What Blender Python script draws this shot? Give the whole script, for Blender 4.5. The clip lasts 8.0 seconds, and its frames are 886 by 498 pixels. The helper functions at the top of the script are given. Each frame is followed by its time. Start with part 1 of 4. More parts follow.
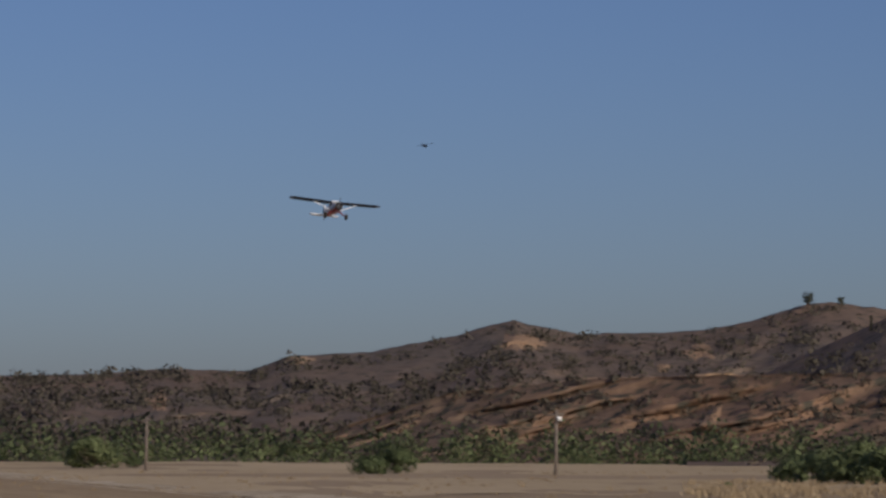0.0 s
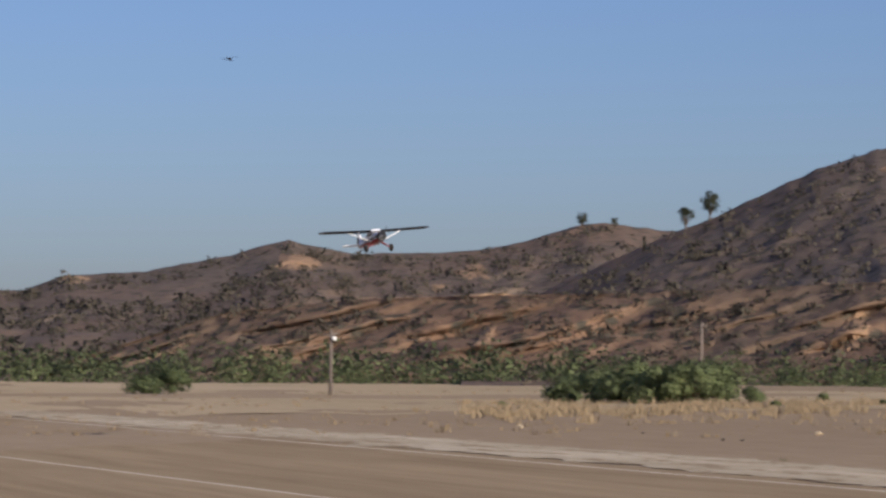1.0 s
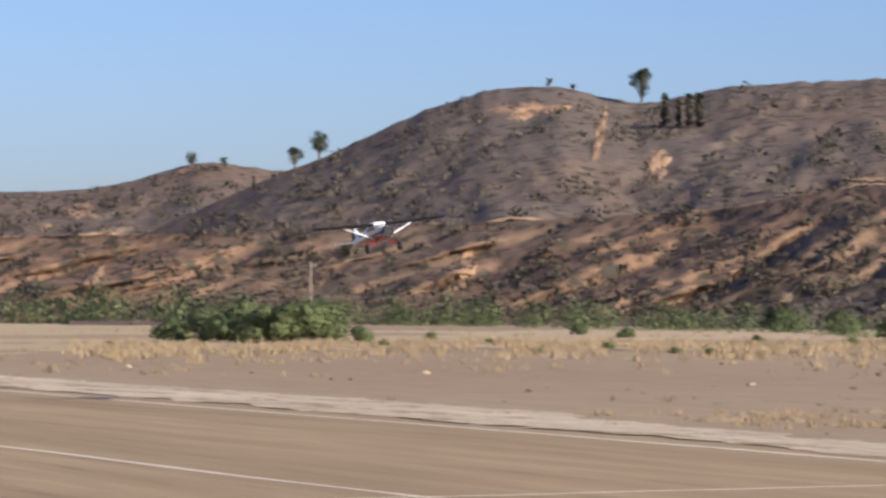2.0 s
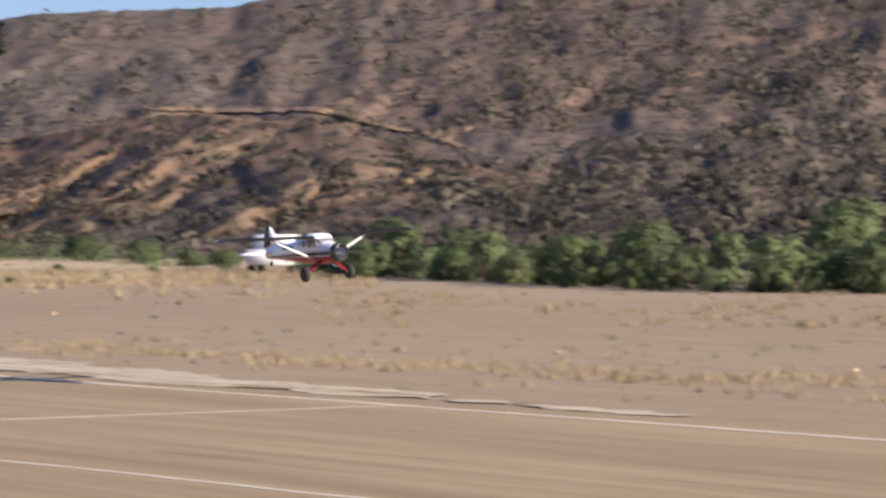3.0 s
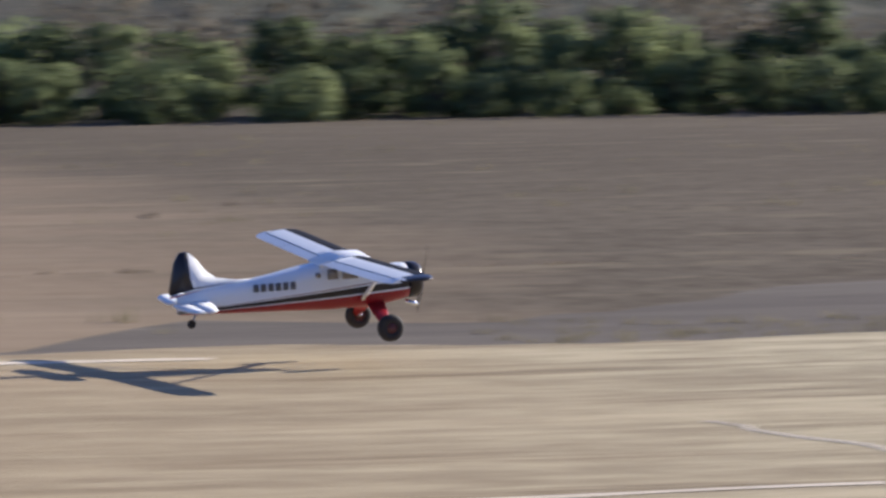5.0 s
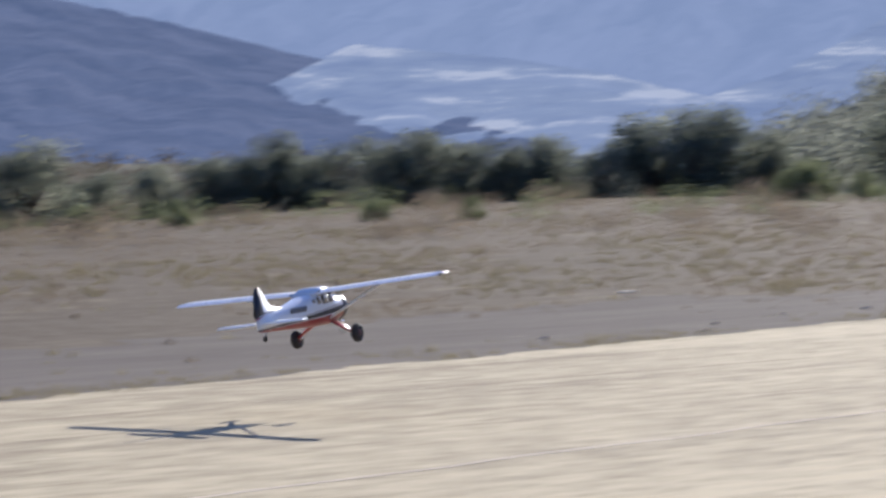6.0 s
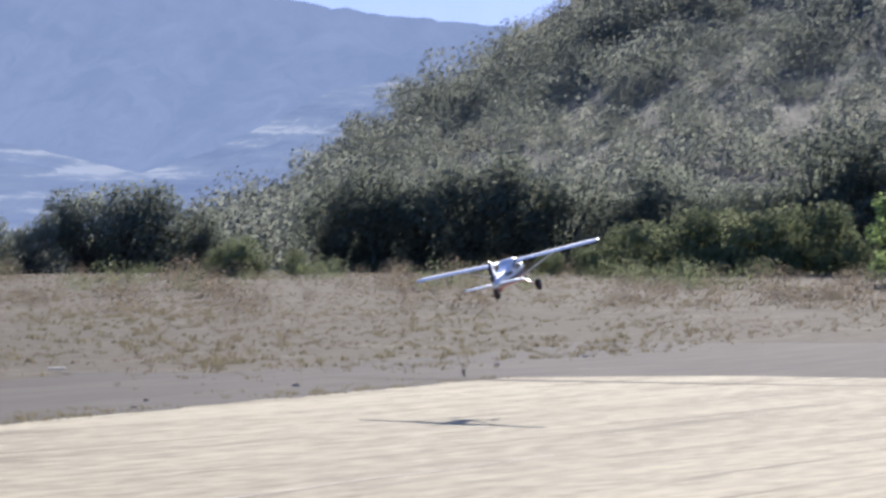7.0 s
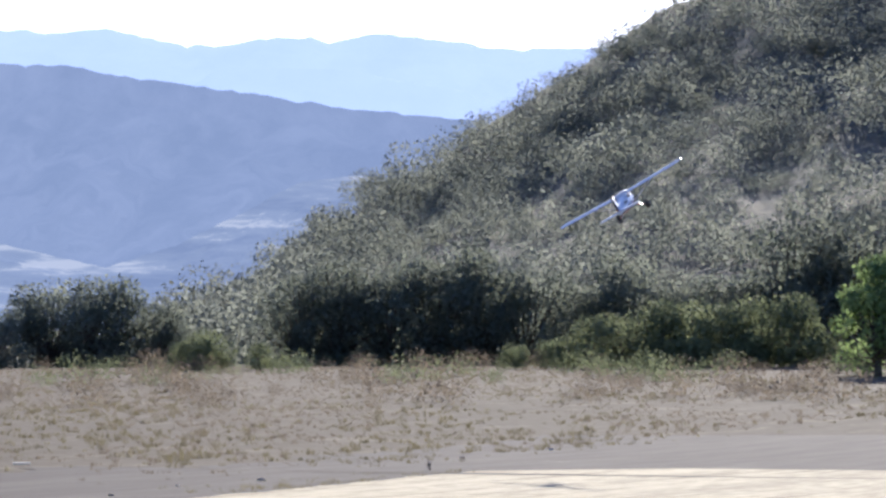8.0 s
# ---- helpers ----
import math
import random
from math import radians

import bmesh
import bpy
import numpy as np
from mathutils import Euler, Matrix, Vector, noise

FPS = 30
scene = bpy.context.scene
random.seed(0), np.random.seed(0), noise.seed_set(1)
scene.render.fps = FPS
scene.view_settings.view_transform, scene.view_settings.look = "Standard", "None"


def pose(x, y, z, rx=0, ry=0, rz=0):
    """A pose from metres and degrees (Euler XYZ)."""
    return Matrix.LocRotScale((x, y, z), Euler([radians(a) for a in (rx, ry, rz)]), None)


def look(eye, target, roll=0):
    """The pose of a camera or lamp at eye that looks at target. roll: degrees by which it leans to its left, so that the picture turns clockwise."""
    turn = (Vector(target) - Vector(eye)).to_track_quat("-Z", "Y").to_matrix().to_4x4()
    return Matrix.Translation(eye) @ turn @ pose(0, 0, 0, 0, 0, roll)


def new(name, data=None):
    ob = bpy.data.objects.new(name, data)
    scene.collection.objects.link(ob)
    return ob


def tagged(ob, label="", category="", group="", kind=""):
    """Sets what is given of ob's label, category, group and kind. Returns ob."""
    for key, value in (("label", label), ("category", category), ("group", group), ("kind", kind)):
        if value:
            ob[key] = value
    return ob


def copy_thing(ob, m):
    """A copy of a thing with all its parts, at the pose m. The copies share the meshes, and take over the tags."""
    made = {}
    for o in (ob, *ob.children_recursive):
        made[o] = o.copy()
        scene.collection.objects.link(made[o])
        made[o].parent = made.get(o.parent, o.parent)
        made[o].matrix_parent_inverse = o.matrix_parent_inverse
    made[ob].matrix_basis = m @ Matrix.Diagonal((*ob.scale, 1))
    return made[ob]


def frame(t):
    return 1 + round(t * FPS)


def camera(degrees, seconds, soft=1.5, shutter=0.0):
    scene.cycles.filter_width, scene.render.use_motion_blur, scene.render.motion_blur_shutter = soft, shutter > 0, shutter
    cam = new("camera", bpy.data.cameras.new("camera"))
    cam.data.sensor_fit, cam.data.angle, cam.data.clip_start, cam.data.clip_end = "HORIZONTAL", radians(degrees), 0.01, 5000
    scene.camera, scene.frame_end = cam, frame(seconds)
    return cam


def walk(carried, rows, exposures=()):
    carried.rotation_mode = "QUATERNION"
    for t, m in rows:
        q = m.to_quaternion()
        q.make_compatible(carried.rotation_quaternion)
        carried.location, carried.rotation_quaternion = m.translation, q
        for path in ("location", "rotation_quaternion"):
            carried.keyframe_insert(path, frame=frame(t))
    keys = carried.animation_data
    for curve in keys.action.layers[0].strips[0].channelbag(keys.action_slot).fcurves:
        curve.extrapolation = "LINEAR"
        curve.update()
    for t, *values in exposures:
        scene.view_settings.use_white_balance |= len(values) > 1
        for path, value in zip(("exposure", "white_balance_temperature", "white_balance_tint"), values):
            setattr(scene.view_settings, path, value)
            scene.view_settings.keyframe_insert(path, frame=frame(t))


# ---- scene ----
EYE = Vector((0.0, 0.0, 1.7))
REACH = 6000.0          # focal length in picture units (1568 across)


def bearing(az, dist, z=0.0):
    """Point at a compass bearing (0 = across the runway, 90 = along it) and a distance from the camera's foot."""
    a = radians(az)
    return Vector((math.sin(a) * dist, math.cos(a) * dist, z))


def aim(az, level, roll=0.0):
    """Camera pose: bearing, row of the horizon, roll."""
    up = math.atan((level - 441.0) / REACH)
    way = bearing(az, math.cos(up), math.sin(up))
    return look(EYE, EYE + way * 50.0, roll)


# ---- camera ----
cam = camera(math.degrees(2 * math.atan(784.0 / REACH)), 8.0, soft=2.7, shutter=0.2)
PAN = [
    (0.0, -76.1, 786, 0.0), (0.2, -75.3, 768, 0.0), (0.5, -74.6, 703, 0.0), (1.0, -72.3, 644, 0.0), (1.5, -69.3, 584, 0.0),
    (2.0, -65.7, 537, 0.0), (2.2, -64.0, 512, -0.1),
    (3.3, -49.0, 360, 0.2), (3.4, -47.1, 336, 0.2), (3.5, -44.5, 300, 0.1), (3.7, -38.4, 222, -0.2), (4.0, -29.8, 133, -0.7),
    (4.2, -21.3, 78, -0.8),
    (5.3, 27.6, 140, -0.9), (5.4, 31.5, 136, -0.9), (5.5, 36.1, 142, -0.9), (5.6, 40.5, 164, -0.9), (5.8, 45.7, 250, -0.8),
    (6.0, 51.5, 328, -0.7), (6.2, 55.4, 392, -0.6), (6.5, 58.0, 397, -0.5), (7.0, 61.1, 456, -0.2), (7.5, 62.3, 571, 0.15),
    (8.0, 61.7, 621, -0.4),
]
EXPOSURES = [(0.0, -0.65, 6500, 10), (0.5, -0.22, 6420, 10), (1.0, 0.08, 6450, 10), (2.2, 0.76, 6450, 10), (3.3, 0.85, 6450, 10), (4.2, 0.74, 6450, 10), (5.3, 0.7, 5900, 10),
             (6.0, 0.74, 5850, 10), (6.5, 0.82, 5800, 10), (7.0, 0.85, 5780, 10), (8.0, 0.98, 5800, 10)]
walk(cam, [(t, aim(az, level, roll)) for t, az, level, roll in PAN], EXPOSURES)

# ---- light ----
SUN_AZ, SUN_EL = 70.0, 21.0
world = bpy.data.worlds.new("sky")
scene.world = world
world.use_nodes = True
wn = world.node_tree.nodes
sky = wn.new("ShaderNodeTexSky")
sky.sky_type, sky.sun_disc = "NISHITA", False
sky.sun_elevation, sky.sun_rotation = radians(SUN_EL), radians(SUN_AZ)
sky.air_density, sky.dust_density, sky.ozone_density = 1.0, 0.9, 4.0
wn["Background"].inputs["Strength"].default_value = 0.079
tint = wn.new("ShaderNodeMix")
tint.data_type, tint.blend_type = "RGBA", "MULTIPLY"
tint.inputs[0].default_value, tint.inputs[7].default_value = 1.0, (0.845, 0.87, 1.17, 1)
world.node_tree.links.new(sky.outputs[0], tint.inputs[6])
world.node_tree.links.new(tint.outputs[2], wn["Background"].inputs["Color"])
sun = new("sun", bpy.data.lights.new("sun", "SUN"))
sun.data.energy, sun.data.angle, sun.data.color = 5.0, radians(0.5), (1.0, 0.89, 0.74)
sun.matrix_world = look(bearing(SUN_AZ, 100.0, 100.0 * math.tan(radians(SUN_EL))), (0, 0, 0))


# ---- materials ----
def ramp(nt, fac, stops):
    n = nt.nodes.new("ShaderNodeValToRGB")
    e = n.color_ramp.elements
    while len(e) < len(stops):
        e.new(0.5)
    for el, (p, c) in zip(e, stops):
        el.position = p
        el.color = (*c, 1) if len(c) == 3 else c
    nt.links.new(fac, n.inputs[0])
    return n.outputs[0]


def noise_node(nt, coord, scale, detail=6.0, rough=0.6, stretch=(1, 1, 1)):
    m = nt.nodes.new("ShaderNodeMapping")
    m.inputs["Scale"].default_value = stretch
    nt.links.new(coord, m.inputs["Vector"])
    n = nt.nodes.new("ShaderNodeTexNoise")
    n.inputs["Scale"].default_value, n.inputs["Detail"].default_value, n.inputs["Roughness"].default_value = scale, detail, rough
    nt.links.new(m.outputs[0], n.inputs["Vector"])
    return n.outputs[0]


def mix(nt, fac, a, b, mode="MIX"):
    n = nt.nodes.new("ShaderNodeMix")
    n.data_type, n.blend_type = "RGBA", mode
    for value, socket in ((fac, n.inputs[0]), (a, n.inputs[6]), (b, n.inputs[7])):
        if isinstance(value, (int, float)):
            socket.default_value = value
        elif isinstance(value, tuple):
            socket.default_value = (*value, 1)
        else:
            nt.links.new(value, socket)
    return n.outputs[2]


def material(name, rough=0.9, metal=0.0):
    m = bpy.data.materials.new(name)
    m.use_nodes = True
    b = m.node_tree.nodes["Principled BSDF"]
    b.inputs["Roughness"].default_value, b.inputs["Metallic"].default_value = rough, metal
    geo = m.node_tree.nodes.new("ShaderNodeNewGeometry")
    return m, m.node_tree, b, geo.outputs["Position"]


def bump(nt, b, height, strength, dist):
    n = nt.nodes.new("ShaderNodeBump")
    n.inputs["Strength"].default_value, n.inputs["Distance"].default_value = strength, dist
    nt.links.new(height, n.inputs["Height"])
    nt.links.new(n.outputs[0], b.inputs["Normal"])


def earth(name, dark, light, stretch=(1, 1, 1), big=0.05, fine=1.5, spots=None, spot_at=0.66, rough=0.95, bumps=0.3, east=None, gloss=0.1):
    """Bare soil: two tones at two scales, pebbles, and optional darker litter."""
    m, nt, b, pos = material(name, rough)
    b.inputs["Specular IOR Level"].default_value = gloss
    wide = noise_node(nt, pos, big, 5, 0.6, stretch)
    grain = noise_node(nt, pos, fine, 8, 0.7, stretch)
    both = mix(nt, 0.5, wide, grain)
    col = ramp(nt, both, [(0.36, dark), (0.64, light)])
    if spots:
        sp = noise_node(nt, pos, fine * 0.45, 6, 0.75, stretch)
        col = mix(nt, ramp(nt, sp, [(spot_at, (0, 0, 0)), (spot_at + 0.06, (1, 1, 1))]), col, spots)
    if east:
        # another soil takes over along the field, in ragged patches
        x0, x1, dark2, light2, spots2 = east
        sep = nt.nodes.new("ShaderNodeSeparateXYZ")
        nt.links.new(pos, sep.inputs[0])
        span = nt.nodes.new("ShaderNodeMapRange")
        span.inputs["From Min"].default_value, span.inputs["From Max"].default_value = x0, x1
        nt.links.new(sep.outputs[0], span.inputs["Value"])
        patch = mix(nt, 0.35, span.outputs[0], noise_node(nt, pos, 0.12, 6, 0.65, (0.4, 1, 1)))
        streak = noise_node(nt, pos, fine * 2.2, 5, 0.6, (stretch[0] * 5.5, stretch[1], stretch[2]))
        col2 = ramp(nt, mix(nt, 0.45, both, streak), [(0.40, dark2), (0.58, light2)])
        sp2 = noise_node(nt, pos, fine * 0.6, 7, 0.75, stretch)
        col2 = mix(nt, ramp(nt, sp2, [(0.56, (0, 0, 0)), (0.64, (1, 1, 1))]), col2, spots2)
        col = mix(nt, ramp(nt, patch, [(0.38, (0, 0, 0)), (0.62, (1, 1, 1))]), col, col2)
    nt.links.new(col, b.inputs["Base Color"])
    bump(nt, b, grain, bumps, 0.05)
    return m


def plain(name, color, rough=0.5, metal=0.0, vary=0.12, scale=30.0):
    m, nt, b, pos = material(name, rough, metal)
    tc = nt.nodes.new("ShaderNodeTexCoord").outputs["Object"]
    n = noise_node(nt, tc, scale, 4, 0.6)
    low = tuple(c * (1 - vary) for c in color)
    high = tuple(min(1, c * (1 + vary)) for c in color)
    nt.links.new(ramp(nt, n, [(0.35, low), (0.65, high)]), b.inputs["Base Color"])
    return m


def chaparral(name, soil, red, brush, pale, spot=0.12):
    """Dry hillside: soil, red cuts, pale outcrops and dark brush."""
    m, nt, b, pos = material(name, 0.95)
    b.inputs["Specular IOR Level"].default_value = 0.05
    wide = noise_node(nt, pos, 0.018, 6, 0.62)
    mid = noise_node(nt, pos, 0.11, 7, 0.68)
    fine = noise_node(nt, pos, 0.6, 6, 0.7)
    col = mix(nt, ramp(nt, wide, [(0.40, (0, 0, 0)), (0.60, (1, 1, 1))]), soil, red)
    col = mix(nt, ramp(nt, mid, [(0.62, (0, 0, 0)), (0.72, (1, 1, 1))]), col, pale)
    v = nt.nodes.new("ShaderNodeTexVoronoi")
    v.inputs["Scale"].default_value = spot
    nt.links.new(pos, v.inputs["Vector"])
    dots = mix(nt, 0.45, v.outputs["Distance"], fine)
    col = mix(nt, ramp(nt, dots, [(0.34, (1, 1, 1)), (0.46, (0, 0, 0))]), col, brush)
    col = mix(nt, 0.5, col, ramp(nt, fine, [(0.3, (0.35, 0.33, 0.33)), (0.7, (1.0, 1.0, 1.0))]), "MULTIPLY")
    nt.links.new(col, b.inputs["Base Color"])
    bump(nt, b, fine, 0.5, 0.6)
    return m


def leafy(name, dark, light, through_leaf=0.3):
    m, nt, b, pos = material(name, 0.8)
    b.inputs["Specular IOR Level"].default_value = 0.12
    g = nt.nodes.new("ShaderNodeNewGeometry")
    wide = noise_node(nt, pos, 0.45, 3, 0.5)
    both = mix(nt, 0.4, wide, g.outputs["Random Per Island"])
    plant = nt.nodes.new("ShaderNodeObjectInfo").outputs["Random"]
    both = mix(nt, 0.35, both, plant)
    col = ramp(nt, both, [(0.25, dark), (0.75, light)])
    nt.links.new(col, b.inputs["Base Color"])
    t = nt.nodes.new("ShaderNodeBsdfTranslucent")
    nt.links.new(col, t.inputs["Color"])
    mx = nt.nodes.new("ShaderNodeMixShader")
    mx.inputs[0].default_value = through_leaf
    nt.links.new(b.outputs[0], mx.inputs[1])
    nt.links.new(t.outputs[0], mx.inputs[2])
    nt.links.new(mx.outputs[0], nt.nodes["Material Output"].inputs["Surface"])
    return m


def painted_haze(name, low, high, brush, scale=0.006):
    """Far ranges: the lit haze before them is painted in as blue emission."""
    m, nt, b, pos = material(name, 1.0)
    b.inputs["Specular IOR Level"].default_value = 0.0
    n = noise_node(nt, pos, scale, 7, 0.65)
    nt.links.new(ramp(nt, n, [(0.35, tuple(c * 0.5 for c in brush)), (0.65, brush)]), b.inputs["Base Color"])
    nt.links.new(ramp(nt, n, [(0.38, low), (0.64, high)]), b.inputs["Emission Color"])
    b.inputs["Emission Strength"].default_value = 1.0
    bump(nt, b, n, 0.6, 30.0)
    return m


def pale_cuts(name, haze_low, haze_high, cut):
    """Low valley hills with bare pale cuts; haze is painted in, all as emission."""
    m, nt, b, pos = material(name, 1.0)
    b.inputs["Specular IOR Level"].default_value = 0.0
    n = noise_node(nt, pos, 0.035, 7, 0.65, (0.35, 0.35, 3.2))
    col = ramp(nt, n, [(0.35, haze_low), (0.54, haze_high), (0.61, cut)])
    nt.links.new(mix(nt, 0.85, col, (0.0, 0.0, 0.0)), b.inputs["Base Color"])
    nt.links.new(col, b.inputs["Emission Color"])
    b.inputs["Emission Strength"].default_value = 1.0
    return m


M_GROUND = earth("dry_field", (0.31, 0.226, 0.150), (0.41, 0.312, 0.213), (0.35, 1, 1), 0.04, 1.2, (0.22, 0.155, 0.095),
                 east=(-6.0, 16.0, (0.102, 0.083, 0.061), (0.17, 0.14, 0.103), (0.215, 0.176, 0.122)), gloss=0.02)
M_RUNWAY = earth("runway_dirt", (0.28, 0.198, 0.118), (0.44, 0.325, 0.198), (0.06, 1, 1), 0.25, 2.0, (0.24, 0.165, 0.098), 0.62,
                 east=(-8.0, 14.0, (0.28, 0.226, 0.145), (0.54, 0.455, 0.295), (0.20, 0.155, 0.098)), bumps=0.8)
M_PALE = earth("pale_gravel", (0.36, 0.275, 0.18), (0.68, 0.57, 0.42), (0.3, 1, 1), 0.3, 3.0, (0.31, 0.225, 0.14), 0.53)
M_GREY = earth("grey_gravel", (0.122, 0.106, 0.09), (0.205, 0.178, 0.15), (0.15, 1, 1), 0.12, 2.0, (0.31, 0.265, 0.22), 0.62, bumps=0.6, gloss=0.02)
M_FARFIELD = earth("pale_field", (0.40, 0.30, 0.18), (0.55, 0.42, 0.27), (0.3, 1, 1), 0.03, 0.8)
M_LIME = earth("lime_line", (0.60, 0.50, 0.38), (0.80, 0.70, 0.55), (0.2, 1, 1), 0.8, 5.0)
M_STRAW = leafy("dry_grass", (0.29, 0.215, 0.13), (0.41, 0.315, 0.20))
M_TAWNY = leafy("tawny_grass", (0.165, 0.142, 0.088), (0.26, 0.225, 0.14), 0.5)
M_HILL = chaparral("hillside_brush", (0.195, 0.155, 0.130), (0.235, 0.164, 0.124), (0.105, 0.092, 0.075), (0.28, 0.22, 0.170), 0.33)
M_CLIFF = chaparral("eroded_red_earth", (0.205, 0.150, 0.113), (0.27, 0.172, 0.118), (0.10, 0.088, 0.07), (0.32, 0.235, 0.165), 0.45)
M_DARKHILL = chaparral("wooded_slope", (0.19, 0.18, 0.14), (0.22, 0.195, 0.15), (0.13, 0.135, 0.105), (0.27, 0.235, 0.18), 0.2)
M_FOOTHILL = chaparral("scrub_slope", (0.105, 0.11, 0.085), (0.125, 0.115, 0.09), (0.075, 0.08, 0.062), (0.16, 0.145, 0.11), 0.2)
M_BRUSH = leafy("brush_leaf", (0.098, 0.088, 0.068), (0.175, 0.15, 0.115), 0.4)
M_WILLOW = leafy("willow_leaf", (0.095, 0.125, 0.062), (0.26, 0.30, 0.145), 0.42)
# oak and woodland leaf tones lightened to stand in for backlit haze
M_OAK = leafy("haze_pale_oak_leaf", (0.17, 0.188, 0.14), (0.26, 0.275, 0.21), 0.68)
M_WOODS = leafy("haze_pale_woodland_leaf", (0.19, 0.205, 0.165), (0.27, 0.28, 0.23), 0.66)
M_PINE = leafy("pine_needle", (0.045, 0.053, 0.034), (0.095, 0.10, 0.062))
M_BRIGHT = leafy("fresh_leaf", (0.20, 0.27, 0.10), (0.36, 0.46, 0.19), 0.55)
M_OLIVE = leafy("olive_brush", (0.15, 0.175, 0.09), (0.27, 0.29, 0.16), 0.5)
M_DEAD = leafy("dead_brush", (0.15, 0.122, 0.092), (0.27, 0.222, 0.165), 0.6)
M_BARK = plain("bark", (0.12, 0.09, 0.065), 0.9, 0, 0.3, 4.0)
# first two tones: haze painted as glow; third: the slope's own brush
M_MOUNT = painted_haze("far_mountain", (0.31, 0.38, 0.63), (0.335, 0.405, 0.66), (0.02, 0.02, 0.025))
M_SLOPE = painted_haze("far_slope", (0.140, 0.174, 0.268), (0.165, 0.198, 0.295), (0.025, 0.025, 0.028), 0.02)
M_RIDGE = painted_haze("far_ridge", (0.062, 0.08, 0.138), (0.088, 0.106, 0.172), (0.022, 0.02, 0.02), 0.03)
# haze tones and pale cut tone, all emitted by the hill's surface
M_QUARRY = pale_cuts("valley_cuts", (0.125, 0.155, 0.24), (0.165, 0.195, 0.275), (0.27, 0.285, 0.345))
M_ROCK = earth("orange_sandstone", (0.23, 0.145, 0.092), (0.40, 0.265, 0.17), (1, 1, 1), 0.3, 1.6)
M_TRACK = earth("cut_track", (0.27, 0.175, 0.11), (0.38, 0.26, 0.165), (1, 1, 1), 0.15, 0.8)


# ---- building helpers ----
def part(name, bm, mat, parent=None, label="", smooth=True):
    me = bpy.data.meshes.new(name)
    bm.normal_update()
    bm.to_mesh(me)
    bm.free()
    for p in me.polygons:
        p.use_smooth = smooth
    me.materials.append(mat)
    ob = new(name, me)
    ob.parent = parent
    if label:
        ob["label"] = label
    return ob


def sheet(name, xs, ys, zfun, mat, label, category, kind="structure", smooth=True, flip=False):
    """A grid surface from two parameters; zfun(i, j) gives the point."""
    verts = [zfun(a, b) for a in xs for b in ys]
    n = len(ys)
    faces = [(i * n + j, i * n + j + 1, (i + 1) * n + j + 1, (i + 1) * n + j) for i in range(len(xs) - 1) for j in range(n - 1)]
    if flip:
        faces = [f[::-1] for f in faces]
    me = bpy.data.meshes.new(name)
    me.from_pydata(verts, [], faces)
    for p in me.polygons:
        p.use_smooth = smooth
    me.materials.append(mat)
    ob = new(name, me)
    return tagged(ob, label, category, kind=kind)


def fbm(x, y, z=0.0, octaves=5):
    return noise.fractal(Vector((x, y, z)), 0.9, 2.1, octaves)


# ---- ground ----
def dip(x, y):
    """The far end of the runway lies a little lower."""
    k = min(1.0, max(0.0, (x + 3) / 11))
    fade = 1.0 - min(1.0, max(0.0, (y - 27) / 18))
    return -(0.14 * k * k * (3 - 2 * k) + 0.09 * min(1.0, max(0.0, (x - 8) / 25))) * fade * min(1.0, max(0.0, (85 - x) / 30))


def ground_height(x, y):
    r = math.hypot(x, y)
    if r < 40:
        return dip(x, y)
    east = min(1.0, max(0.0, (math.degrees(math.atan2(x, y)) - 38) / 12)) if y > -50 else 0.0
    bank = east * 0.95 * min(1.0, max(0.0, (r - 70) / 80)) ** 1.2
    return min(1.0, (r - 40) / 60) * 0.10 * fbm(x * 0.03, y * 0.05, 0, 3) + bank + dip(x, y)


sheet("ground", [bearing(a, 1).to_tuple() for a in np.linspace(-180, 180, 361)],
      [0.0, 3] + list(range(5, 60)) + [62, 66, 70, 75, 85, 96, 110, 130, 160, 200, 260, 340, 450, 600, 900, 1500, 2600, 4600],
      lambda d, r: (d[0] * r, d[1] * r, ground_height(d[0] * r, d[1] * r)), M_GROUND,
      "dry tan dirt field with sparse dead grass", "ground")


def strip(name, x0, x1, lower, upper, z, mat, label, category, step=0.5, ragged=0.25):
    xs = np.arange(x0, x1 + step, step)
    def at(x, k):
        lo = lower(x) + ragged * fbm(x * 0.35, 3.0) + 0.4 * ragged * fbm(x * 1.7, 9.0)
        hi = upper(x) + ragged * fbm(x * 0.35, 17.0) + 0.4 * ragged * fbm(x * 1.7, 23.0)
        y = lo + (hi - lo) * k
        return (x, y, z + dip(x, y))
    return sheet(name, xs, np.linspace(0, 1, 9), at, mat, label, category, flip=True)


def edge(x):
    k = 1 - dip(x, 20.0) / 1.7
    return (18.6 + max(0.0, x / k - 9) * 0.11) * k


strip("runway", -260, 50, lambda x: -6.0, lambda x: 19.9 + (edge(9.0) - 19.9) * min(1.0, max(0.0, (x + 6) / 15)) if x < 9 else edge(x) - max(0.0, x - 48) * 1.5, 0.010, M_RUNWAY,
      "graded dirt runway, brown turning to straw-coloured stubble", "runway", 0.25, 0.3)
strip("verge_gravel", -230, -24, lambda x: 20.0, lambda x: 20.2 + min(3.0, max(0, -x - 24) * 0.12), 0.016, M_PALE, "pale gravel windrow along the runway edge", "gravel", 0.25, 0.7)
strip("apron", -2, 120, lambda x: edge(x) - 1.0 if x < 47 else -6.0, lambda x: edge(x) - 1.0 + (5.5 + 0.05 * x) * min(1.0, max(0.0, (x + 2) / 14)) if x < 47 else 25.5 + 0.1 * x, 0.005, M_GREY,
      "grey compacted gravel beside the dirt runway", "gravel", ragged=1.1)


